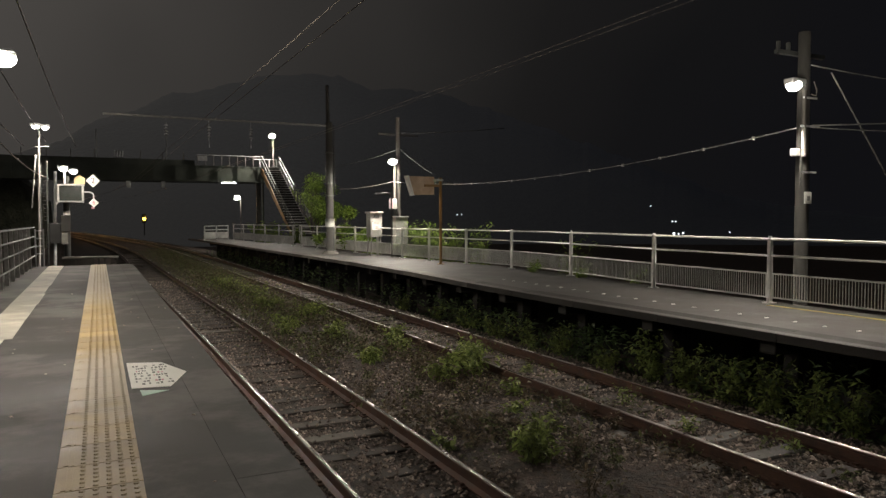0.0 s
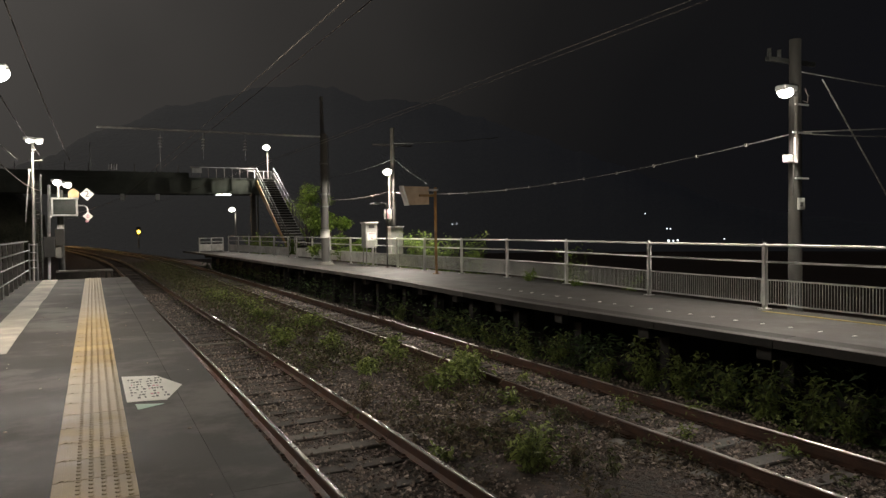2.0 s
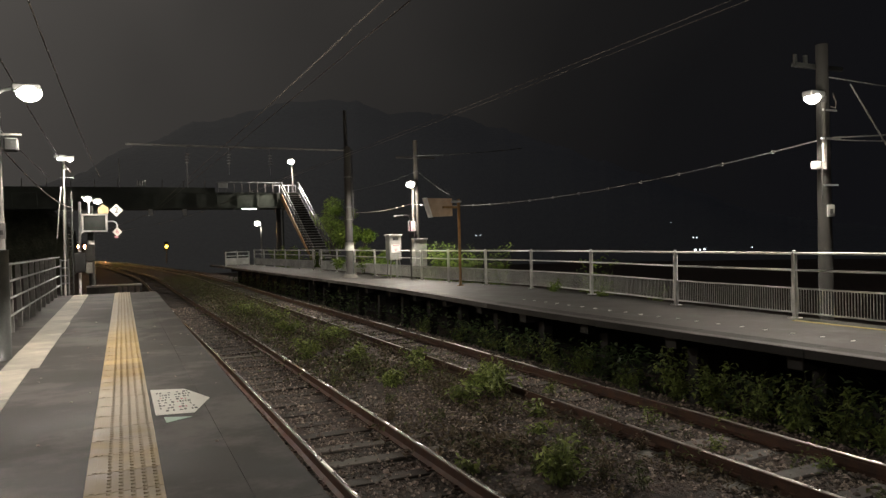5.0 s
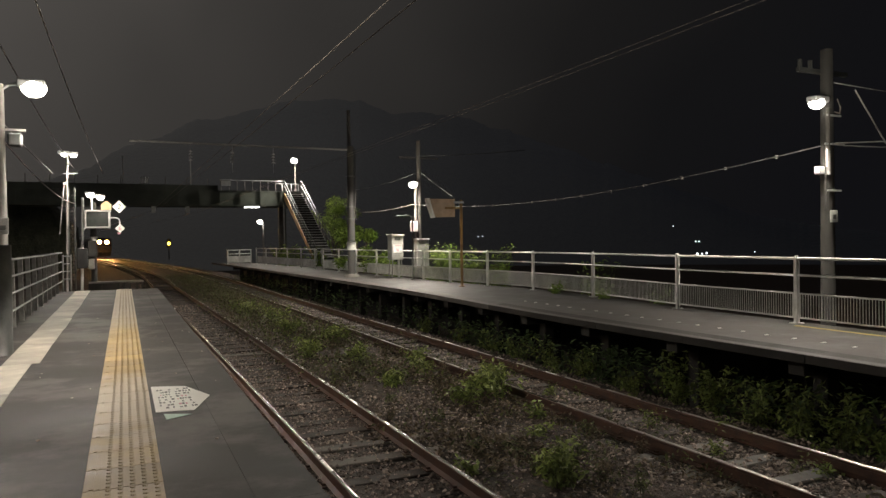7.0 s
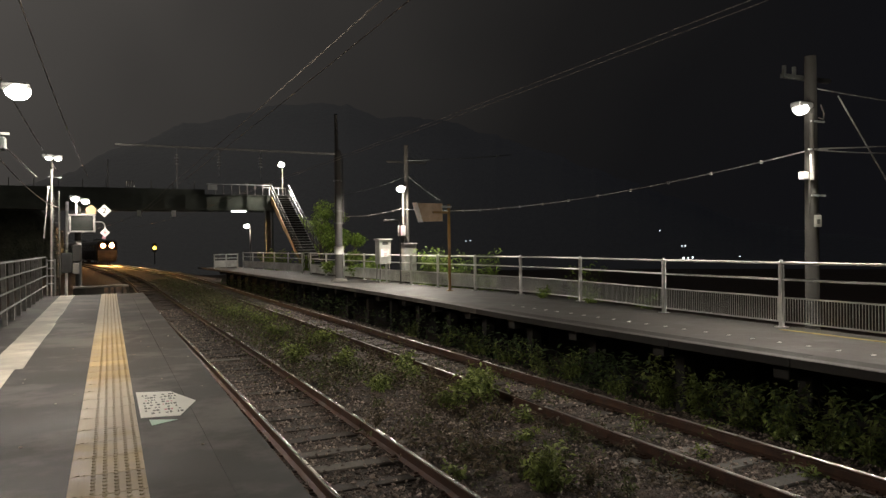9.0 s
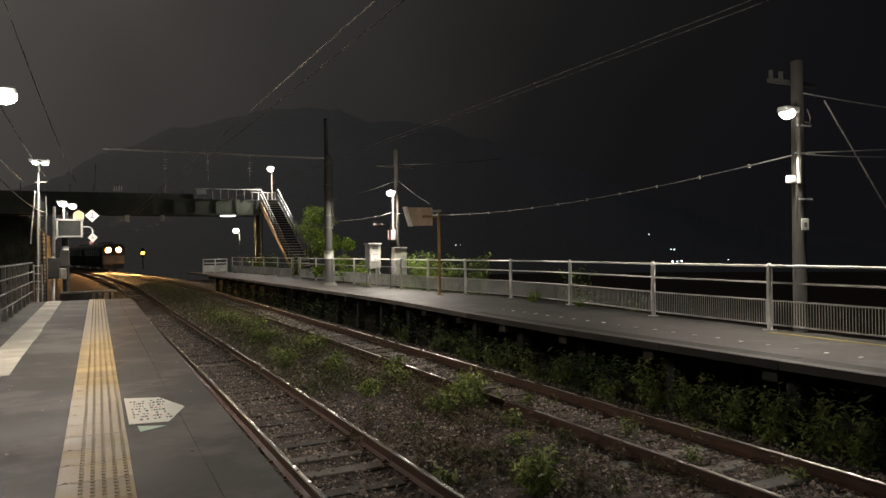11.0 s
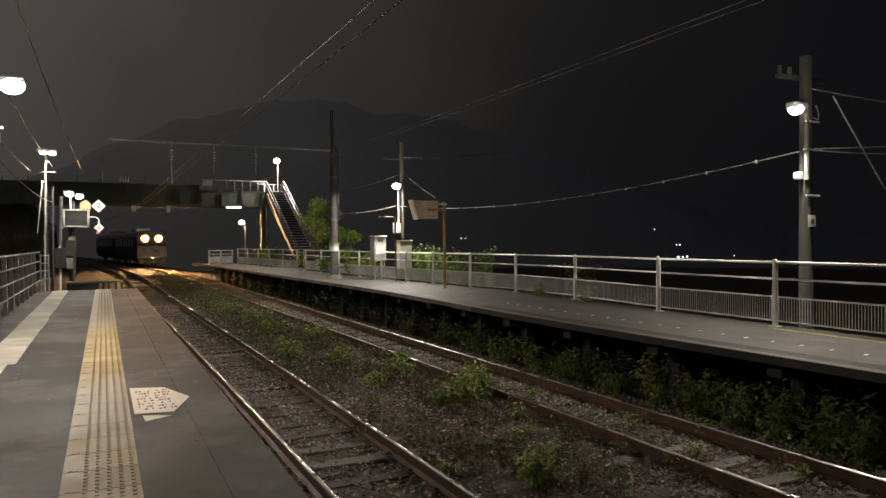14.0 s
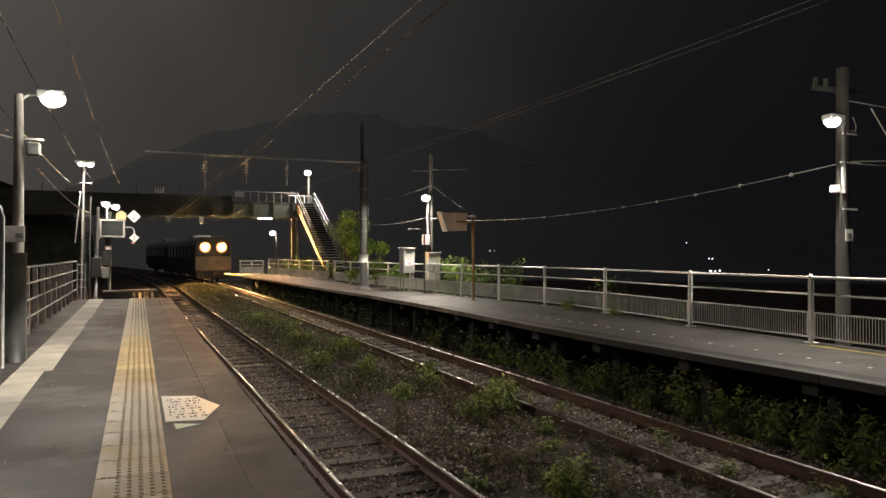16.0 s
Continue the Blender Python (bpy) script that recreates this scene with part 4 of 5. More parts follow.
# ---- fences ----
def far_fence():
    p = empty("platform_fence", None, "white-painted steel platform fence with barred lower panels", "fence")
    ys = [-3.6, -0.7, 2.3, 5.3, 8.2, 11.1, 14.4, 17.3, 19.7, 22.0, 24.0, 26.2, 28.6, 31.2, 33.8, 36.4]
    far = [37.9, 40.6, 43.5, 46.0, 48.6, 51.2]

    def run(line):
        for y in line:
            x = fence_far(y)
            b = box(x - 0.035, x + 0.035, y - 0.035, y + 0.035, DECK, DECK + 1.1, 0.006)
            box(x - 0.08, x + 0.08, y - 0.08, y + 0.08, DECK, DECK + 0.018, 0, b)
            box(x - 0.026, x + 0.026, y - 0.026, y + 0.026, DECK + 1.1, DECK + 1.13, 0.01, b)
            part("post", b, M_WHITE, p)
        for a, c in zip(line, line[1:]):
            pa, pc = Vector((fence_far(a), a, 0)), Vector((fence_far(c), c, 0))
            d = (pc - pa).normalized()
            for z, r in ((1.075, 0.024), (0.80, 0.02)):
                part("rail", tube([pa + Vector((0, 0, DECK + z)), pc + Vector((0, 0, DECK + z))], r), M_WHITE, p, smooth=True)
            q0, q1 = pa + d * 0.07, pc - d * 0.07
            fr = tube([q0 + Vector((0, 0, DECK + 0.5)), q1 + Vector((0, 0, DECK + 0.5))], 0.017, sides=6)
            tube([q0 + Vector((0, 0, DECK + 0.1)), q1 + Vector((0, 0, DECK + 0.1))], 0.017, fr, 6)
            for q in (q0, q1):
                tube([q + Vector((0, 0, DECK + 0.1)), q + Vector((0, 0, DECK + 0.5))], 0.014, fr, 6)
            panel = part("panel_frame", fr, M_WHITE, p)
            single = 5 < a < 14
            bars = bmesh.new()
            step = 0.05
            n = int((q1 - q0).length / step)
            for i in range(1, n):
                q = q0.lerp(q1, i / n)
                tube([q + Vector((0, 0, DECK + 0.1)), q + Vector((0, 0, DECK + 0.5))], 0.0078 if a < 14 else 0.010, bars, 4, caps=False)
                if single:
                    part("bar", bars, M_WHITE, panel)
                    bars = bmesh.new()
            if single:
                bars.free()
            else:
                tagged(part("mesh_infill", bars, M_WHITE, panel), kind="stuff")
    run(ys)
    run(far)
    # rounded ends at the stair opening
    for y0, s in ((36.4, 1), (37.9, -1)):
        x = fence_far(y0)
        for z in (1.0, 0.55):
            pts = [(x, y0, DECK + z + 0.08), (x, y0 + s * 0.3, DECK + z + 0.08), (x, y0 + s * 0.42, DECK + z), (x, y0 + s * 0.42, DECK + z - 0.2), (x, y0 + s * 0.3, DECK + z - 0.3), (x, y0, DECK + z - 0.3)]
            part("end_loop", tube(pts, 0.024), M_WHITE, p)
    e = empty("end_barrier", None, "white barrier with a pale panel closing the platform end", "barrier")
    a, b = Vector((6.75, 51.4, DECK)), Vector((8.5, 52.4, DECK))
    for t in (0, 0.5, 1):
        q = a.lerp(b, t)
        part("post", box(q.x - 0.04, q.x + 0.04, q.y - 0.04, q.y + 0.04, DECK, DECK + 1.0), M_WHITE, e)
    for z in (0.97, 0.7, 0.1):
        part("rail", tube([a + Vector((0, 0, z)), b + Vector((0, 0, z))], 0.03), M_WHITE, e)
    d = Vector((0.5, -0.87, 0)) * 0.03
    bm = bmesh.new()
    v = [bm.verts.new(c) for c in (a + Vector((0, 0, 0.12)) + d, b + Vector((0, 0, 0.12)) + d, b + Vector((0, 0, 0.55)) + d, a + Vector((0, 0, 0.55)) + d)]
    ex = bmesh.ops.extrude_face_region(bm, geom=[bm.faces.new(v)])
    for w in ex["geom"]:
        if isinstance(w, bmesh.types.BMVert):
            w.co -= d * 1.0
    part("panel", bm, M_WHITE, e)


def near_fence():
    p = empty("platform_fence", None, "galvanised four-rail fence with leaning flat posts", "fence")
    for i in range(24):
        y = -3.0 + i * 1.18
        if y > 25.2:
            break
        b = bmesh.new()
        for (z, dx) in ((0, 0.0),):
            lo = [b.verts.new(c) for c in ((-1.83, y - 0.035, DECK - 0.3), (-1.75, y - 0.035, DECK - 0.3), (-1.75, y + 0.035, DECK - 0.3), (-1.83, y + 0.035, DECK - 0.3))]
            hi = [b.verts.new((v.co.x - 0.02, v.co.y, DECK + 1.25)) for v in lo]
            for j in range(4):
                b.faces.new((lo[j], lo[(j + 1) % 4], hi[(j + 1) % 4], hi[j]))
            b.faces.new(hi)
        part("post", b, M_CABLE, p)
    for z in (1.22, 0.93, 0.63, 0.32):
        part("rail", tube([(-1.76, -4, DECK + z), (-1.76, 25.6, DECK + z)], 0.022), M_GALV, p, smooth=True)
    for k, x in enumerate((-1.78, -1.55)):
        part("end_post", tube([(x, 26.3, DECK - 0.4), (x, 26.3, DECK + 1.15)], 0.025), M_GALV, p)
    for z in (1.1, 0.85, 0.6, 0.35):
        part("end_rail", tube([(-1.78, 26.3, DECK + z), (-1.55, 26.3, DECK + z)], 0.018), M_GALV, p)
    e = empty("end_barrier", None, "low grey barrier beyond the platform end", "barrier")
    for x in (-0.65, 0.05, 0.22, 0.45, 0.62):
        part("post", box(x - 0.03, x + 0.03, 26.6, 26.66, -0.3, DECK + 0.15), M_CONCRETE_D, e)
    part("rail", box(-1.05, 0.66, 26.59, 26.67, DECK + 0.15, DECK + 0.22, 0.01), M_CONCRETE, e)
    part("panel", box(-1.05, -0.1, 26.62, 26.65, DECK - 0.35, DECK + 0.14), M_CONCRETE_D, e)


# ---- footbridge and stairs ----
BRIDGE_Y = 52.4


def footbridge():
    p = empty("footbridge", None, "dark green-grey steel footbridge over both tracks", "footbridge")
    for y in (BRIDGE_Y, BRIDGE_Y + 2.2):
        g = box(-10.5, 12.6, y, y + 0.12, 5.05, 6.02, 0.01)
        for x in np.arange(-10.4, 12.5, 1.4):
            box(x, x + 0.05, y - 0.06, y, 5.1, 6.0, 0, g)
        box(-10.5, 12.6, y - 0.09, y + 0.21, 4.95, 5.05, 0, g)
        box(-10.5, 12.6, y - 0.02, y + 0.19, 6.02, 6.08, 0, g)
        box(-10.5, 6.3, y - 0.01, y + 0.06, 6.081, 6.42, 0, g)
        part("girder", g, M_GIRDER, p)
    part("deck", box(-10.5, 12.6, BRIDGE_Y + 0.12, BRIDGE_Y + 2.2, 5.72, 5.84), M_CONCRETE_D, p)
    for x in np.arange(-5.6, 6.4, 1.4):
        part("baluster", box(x - 0.025, x + 0.025, BRIDGE_Y + 0.02, BRIDGE_Y + 0.07, 6.42, 6.95), M_TUBEPOST, p)
    part("handrail", tube([(6.4, BRIDGE_Y + 0.05, 6.82), (10.9, BRIDGE_Y + 0.05, 6.82)], 0.025), M_GALV, p)
    part("handrail", tube([(10.8, BRIDGE_Y + 2.3, 6.82), (12.6, BRIDGE_Y + 2.3, 6.82)], 0.025), M_GALV, p)
    for x in (11.3, 12.0, 12.55):
        part("picket", box(x - 0.025, x + 0.025, BRIDGE_Y + 2.22, BRIDGE_Y + 2.26, 5.85, 6.82), M_GALV, p)
    for x in np.arange(6.5, 10.9, 0.55):
        part("picket", box(x - 0.022, x + 0.022, BRIDGE_Y - 0.06, BRIDGE_Y - 0.02, 6.1, 6.82), M_TUBEPOST, p)
    part("notice_board", box(6.5, 7.15, BRIDGE_Y - 0.09, BRIDGE_Y - 0.062, 6.4, 6.75), M_GALV, p, "small grey board")
    for x in (-9.5, 11.1):
        part("pier", box(x - 0.16, x + 0.16, BRIDGE_Y + 1.8, BRIDGE_Y + 2.1, -0.9, 5.3, 0.02), M_DARK, p)
    for x in (2.0, 4.2):
        part("hung_box", box(x - 0.14, x + 0.14, BRIDGE_Y - 0.2, BRIDGE_Y - 0.06, 4.45, 4.9, 0.02), M_GALV, p)
    for k in range(4):
        part("insulator", tube([(1.2 + k * 0.16, BRIDGE_Y - 0.1, 6.5), (1.24 + k * 0.16, BRIDGE_Y - 0.1, 6.9)], 0.06, sides=8, r_end=0.03), M_PORC, p)
    for x in (0.12, 4.47):
        part("stand", box(x - 0.04, x + 0.04, BRIDGE_Y, BRIDGE_Y + 0.1, 6.42, 8.3), M_GALV, p)
    part("tube_light", tube([(8.1, BRIDGE_Y - 0.12, 4.88), (9.1, BRIDGE_Y - 0.12, 4.88)], 0.035), M_TUBE, p, "lit fluorescent tube")


def stairs():
    p = empty("staircase", None, "steep steel staircase from the platform to the footbridge", "staircase")
    n = 28
    y0, y1, z0, z1 = 42.9, 52.2, DECK, 5.84
    xa, xb = 10.98, 12.2
    for i in range(n):
        t = (i + 1) / n
        y, z = y0 + (y1 - y0) * i / n, z0 + (z1 - z0) * t
        part("tread", box(xa, xb, y, y + 0.31, z - 0.035, z, 0.004), M_CONCRETE_D, p)
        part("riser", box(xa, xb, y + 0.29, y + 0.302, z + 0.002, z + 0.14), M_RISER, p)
        part("nosing", box(xa + 0.02, xb - 0.02, y - 0.012, y - 0.001, z - 0.045, z + 0.003), M_GALV, p, "pale metal step edge")
    for x, mat, lab in ((xa - 0.05, M_YELLOWRUST, "worn orange-painted stringer"), (xb, M_DARK, "")):
        b = bmesh.new()
        c = [(x, y0 - 0.1, z0), (x, y0 + 0.25, z0), (x, y1 + 0.3, z1 - 0.25), (x, y1 + 0.3, z1 + 0.1), (x, y1 - 0.1, z1 + 0.1)]
        ex = bmesh.ops.extrude_face_region(b, geom=[b.faces.new([b.verts.new(q) for q in c])])
        for v in ex["geom"]:
            if isinstance(v, bmesh.types.BMVert):
                v.co.x += 0.05
        bmesh.ops.recalc_face_normals(b, faces=b.faces[:])
        part("stringer", b, mat, p, lab)
    # hand rails: bare metal near the stair head, shade-dark steel colour lower down
    ym, zm = y0 + (y1 - y0) * 0.55, z0 + (z1 - z0) * 0.55
    for x in (xa - 0.02, xb + 0.02):
        for h in (1.0, 0.62):
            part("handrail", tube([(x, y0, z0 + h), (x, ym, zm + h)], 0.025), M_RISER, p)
            part("handrail", tube([(x, ym, zm + h), (x, y1, z1 + h), (x, BRIDGE_Y, z1 + h)], 0.025), M_GALV, p)
        for i in range(12):
            t = i / 11
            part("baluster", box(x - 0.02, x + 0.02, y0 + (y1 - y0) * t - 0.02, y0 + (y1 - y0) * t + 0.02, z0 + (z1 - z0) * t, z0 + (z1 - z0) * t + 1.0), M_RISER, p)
    part("landing", box(xa - 0.05, xb + 0.05, y1 + 0.02, BRIDGE_Y + 0.1, z1 + 0.245, z1 + 0.255, 0.002), M_CONCRETE, p)
    part("stair_pad", box(8.9, 12.7, 38.0, 44.0, DECK - 0.3, DECK - 0.01, 0.01), M_CONCRETE_D, p, "concrete pad at the foot of the stairs")
    part("foot_pier", box(xa + 0.1, xb + 0.1, y0 + 1.0, y0 + 1.5, DECK - 0.05, 1.3, 0.02), M_CONCRETE_D, p, "dark concrete support")
    for x in (xa - 0.1,):
        part("column", box(x - 0.05, x + 0.05, y1 - 0.6, y1 - 0.5, -0.6, z1 - 0.6), M_GIRDER, p)
    l = empty("stair_lamp", None, "lit lamp on a white tube above the stair head", "lamp")
    part("lamp_tube", tube([(11.9, 52.75, 5.84), (11.9, 52.75, 8.4)], 0.06, sides=10), M_POLE, l, smooth=True)
    part("foot", box(11.8, 12.0, 52.65, 52.85, 5.842, 5.87), M_TUBEPOST, l)
    lamp_head("lamp_head", l, (11.78, 52.4, 8.38), -1, (11.9, 52.75, 8.33), 0.22)
    f = empty("street_lamp", None, "lit lamp on a slim white pole behind the platform", "street lamp")
    part("pole", tube([(13.3, 74, -3.5), (13.3, 74, 4.4)], 0.07, sides=10), M_TUBEPOST, f, smooth=True)
    lamp_head("lamp_head", f, (12.95, 73.8, 4.45), -1, (13.3, 74, 4.35), 0.26)


# ---- platform furniture ----
def cabinet():
    p = empty("telephone_cabinet", pose(9.80, 26.1, DECK, 0, 0, 12), "grey steel trackside cabinet on splayed legs", "cabinet")
    part("body", box(-0.27, 0.27, -0.16, 0.16, 0.72, 1.66, 0.015), M_CABINET, p)
    part("lid", box(-0.31, 0.31, -0.2, 0.2, 1.662, 1.72, 0.012), M_CABINET, p)
    part("window", box(-0.13, 0.13, -0.172, -0.158, 1.48, 1.6), M_BLACK, p, "dark small opening")
    part("notice", box(-0.2, 0.2, -0.168, -0.161, 1.0, 1.32), M_WHITE, p)
    for k, (w, z) in enumerate(((0.26, 1.26), (0.12, 1.12), (0.1, 1.06))):
        part("notice_bar", box(-w / 2, w / 2, -0.173, -0.169, z, z + 0.03), M_PINK, p)
    for sx in (-1, 1):
        for sy in (-1, 1):
            part("leg", tube([(sx * 0.2, sy * 0.11, 0.72), (sx * 0.24, sy * 0.13, 0)], 0.025), M_CABINET, p)


def mirror_sign():
    p = empty("mirror_post", None, "weathered mirror box on a rusty yellow post", "platform mirror")
    x, y = 9.72, 19.98
    part("post", tube([(x, y, DECK), (x, y, 3.55)], 0.045, sides=12), M_YELLOWRUST, p, smooth=True)
    part("flange", tube([(x, y, DECK), (x, y, DECK + 0.02)], 0.11, sides=12), M_YELLOWRUST, p)
    part("arm", box(x - 0.55, x, y - 0.03, y + 0.03, 3.26, 3.33), M_YELLOWRUST, p)
    b = bmesh.new()
    fr = [(-1.05, 3.58), (-0.17, 3.58), (-0.17, 3.02), (-0.87, 3.0)]
    lo = [b.verts.new((x + u, y + 0.1, z)) for u, z in fr]
    hi = [b.verts.new((x + u * 0.95, y + 0.32, 3.3 + (z - 3.3) * 0.85)) for u, z in fr]
    for j in range(4):
        b.faces.new((lo[j], lo[(j + 1) % 4], hi[(j + 1) % 4], hi[j]))
    b.faces.new(lo[::-1])
    b.faces.new(hi)
    bmesh.ops.recalc_face_normals(b, faces=b.faces[:])
    part("mirror_back", b, M_SIGNBACK, p, "faded orange-brown box back")
    b = bmesh.new()
    v = [b.verts.new(c) for c in ((x - 1.08, y + 0.08, 3.6), (x - 1.04, y + 0.08, 3.6), (x - 0.85, y + 0.08, 2.99), (x - 0.89, y + 0.08, 2.99))]
    ex = bmesh.ops.extrude_face_region(b, geom=[b.faces.new(v)])
    for w in ex["geom"]:
        if isinstance(w, bmesh.types.BMVert):
            w.co.y += 0.3
    part("edge_strip", b, M_WHITE, p, "pale edge strip")
    part("clamp", box(x - 0.22, x + 0.07, y - 0.07, y + 0.07, 3.44, 3.5), M_GALV, p)


def debris():
    """Small pale scraps and pebbles on the near platform."""
    rng = random.Random(8)
    for i in range(26):
        x, y, s = rng.choice((rng.uniform(-0.9, -0.3), rng.uniform(0.3, 1.0))), 3.6 + 12 * rng.random() ** 1.5, rng.uniform(0.006, 0.016)
        bm = bmesh.new()
        bmesh.ops.create_icosphere(bm, subdivisions=1, radius=s)
        for v in bm.verts:
            v.co = Vector((v.co.x * rng.uniform(0.7, 1.5), v.co.y * rng.uniform(0.7, 1.4), max(v.co.z * 0.5, -s * 0.2)))
        ob = part("pebble", bm, M_STONE if rng.random() < 0.6 else M_KERB)
        ob.matrix_basis = pose(x, y, DECK + s * 0.2)
        tagged(ob, "tiny pale pebble lying on the asphalt platform", "pebble", "platform pebbles")


def gooseneck():
    p = empty("gooseneck_post", None, "slim grey gooseneck post at the fence", "post")
    x, y = 9.93, 24.6
    part("post", tube([(x, y, DECK), (x, y, 3.1), (x - 0.04, y, 3.18), (x - 0.12, y, 3.22), (x - 0.66, y, 3.2)], 0.03), M_POLE, p, smooth=True)
    part("foot", tube([(x, y, DECK), (x, y, DECK + 0.02)], 0.09), M_POLE, p)


def sticker():
    p = empty("floor_notice", pose(0, 0, DECK + 0.001), "white arrow-shaped floor notice with unreadable text bars", "floor notice")

    def poly(pts, z):
        b = bmesh.new()
        ex = bmesh.ops.extrude_face_region(b, geom=[b.faces.new([b.verts.new((x, y, 0)) for x, y in pts])])
        for v in ex["geom"]:
            if isinstance(v, bmesh.types.BMVert):
                v.co.z += z
        bmesh.ops.recalc_face_normals(b, faces=b.faces[:])
        return b
    part("sheet", poly([(0.24, 6.56), (0.24, 7.76), (0.56, 7.64), (0.74, 7.07), (0.55, 6.5)], 0.003), M_PAPER, p)
    rng = random.Random(4)
    for x0, x1, lines in ((0.285, 0.405, 8), (0.445, 0.575, 8)):
        for i in range(lines):
            y = 6.66 + i * 0.118
            x = x0
            while x < x1:
                w = rng.uniform(0.010, 0.026)
                if rng.random() > 0.2:
                    part("text_bar", box(x, x + w, y, y + rng.uniform(0.03, 0.07), 0.003, 0.0045), M_INK if rng.random() > 0.15 else M_PINK, p)
                x += w + rng.uniform(0.006, 0.016)
    g = empty("floor_mark", pose(0, 0, DECK + 0.001), "pale green triangular floor mark", "floor mark")
    part("sheet", poly([(0.3, 6.46), (0.52, 6.36), (0.31, 6.24)], 0.003), M_GREEN, g)


# ---- plants ----
def weed(x, y, z, h, spread, seed, label="leafy green weed growing from the ballast", mat=None, n=140, size=0.07):
    rng = np.random.default_rng(seed)
    p = empty("weed", pose(x, y, z), label, "weed", "trackside weeds")
    bm = bmesh.new()
    cs = []
    for k in range(max(4, n // 22)):
        a, r = rng.uniform(0, math.tau), spread * rng.uniform(0.2, 1.0)
        tip = np.array((math.cos(a) * r, math.sin(a) * r, h * rng.uniform(0.5, 1.05)))
        mid = tip * (0.35, 0.35, 0.62)
        tube([(0.02 * math.cos(a), 0.02 * math.sin(a), -0.05), tuple(mid), tuple(tip)], 0.006, bm, 4, 0.002, False)
        for i in range(22):
            t = rng.uniform(0.2, 1.0)
            base = mid * t * 2 if t < 0.5 else mid + (tip - mid) * (t - 0.5) * 2
            cs.append(base + rng.normal(0, 0.03 * (1 + spread), 3))
    tagged(part("stem", bm, M_STEM, p), kind="stuff")
    leaves("foliage", cs, size, mat or M_LEAF, p, seed=seed)


def tree(x, y, z, h, r, seed, label, n=3800):
    rng = np.random.default_rng(seed)
    p = empty("tree", pose(x, y, z), label, "tree", "trees behind the platform")
    tr = tube([(0, 0, -0.3), (0.1, 0.05, h * 0.3), (0.0, 0.1, h * 0.62)], 0.14, sides=8, r_end=0.06)
    cl = []
    for k in range(13):
        a = rng.uniform(0, math.tau)
        d = r * rng.uniform(0.35, 1.0)
        tip = np.array((math.cos(a) * d, math.sin(a) * d, h * rng.uniform(0.45, 1.0)))
        tip[:2] *= 1.0 - 0.55 * max(0, tip[2] / h - 0.6)
        s = h * rng.uniform(0.25, 0.55)
        tube([(0.05, 0.05, s), tuple((tip + (0, 0, s)) / 2 * (1, 1, 1)), tuple(tip)], 0.05, tr, 6, 0.012, False)
        cl.append((tip, rng.uniform(0.35, 0.75) * r * 0.55))
    part("trunk", tr, M_BARK, p)
    cs = []
    for i in range(n):
        c, s = cl[rng.integers(len(cl))]
        v = rng.normal(0, 1, 3)
        v /= np.linalg.norm(v)
        cs.append(c + v * s * rng.uniform(0.5, 1.12) * (1, 1, 0.72))
    leaves("crown", cs, 0.17, M_LEAF_T, p, seed=seed, aspect=0.5)


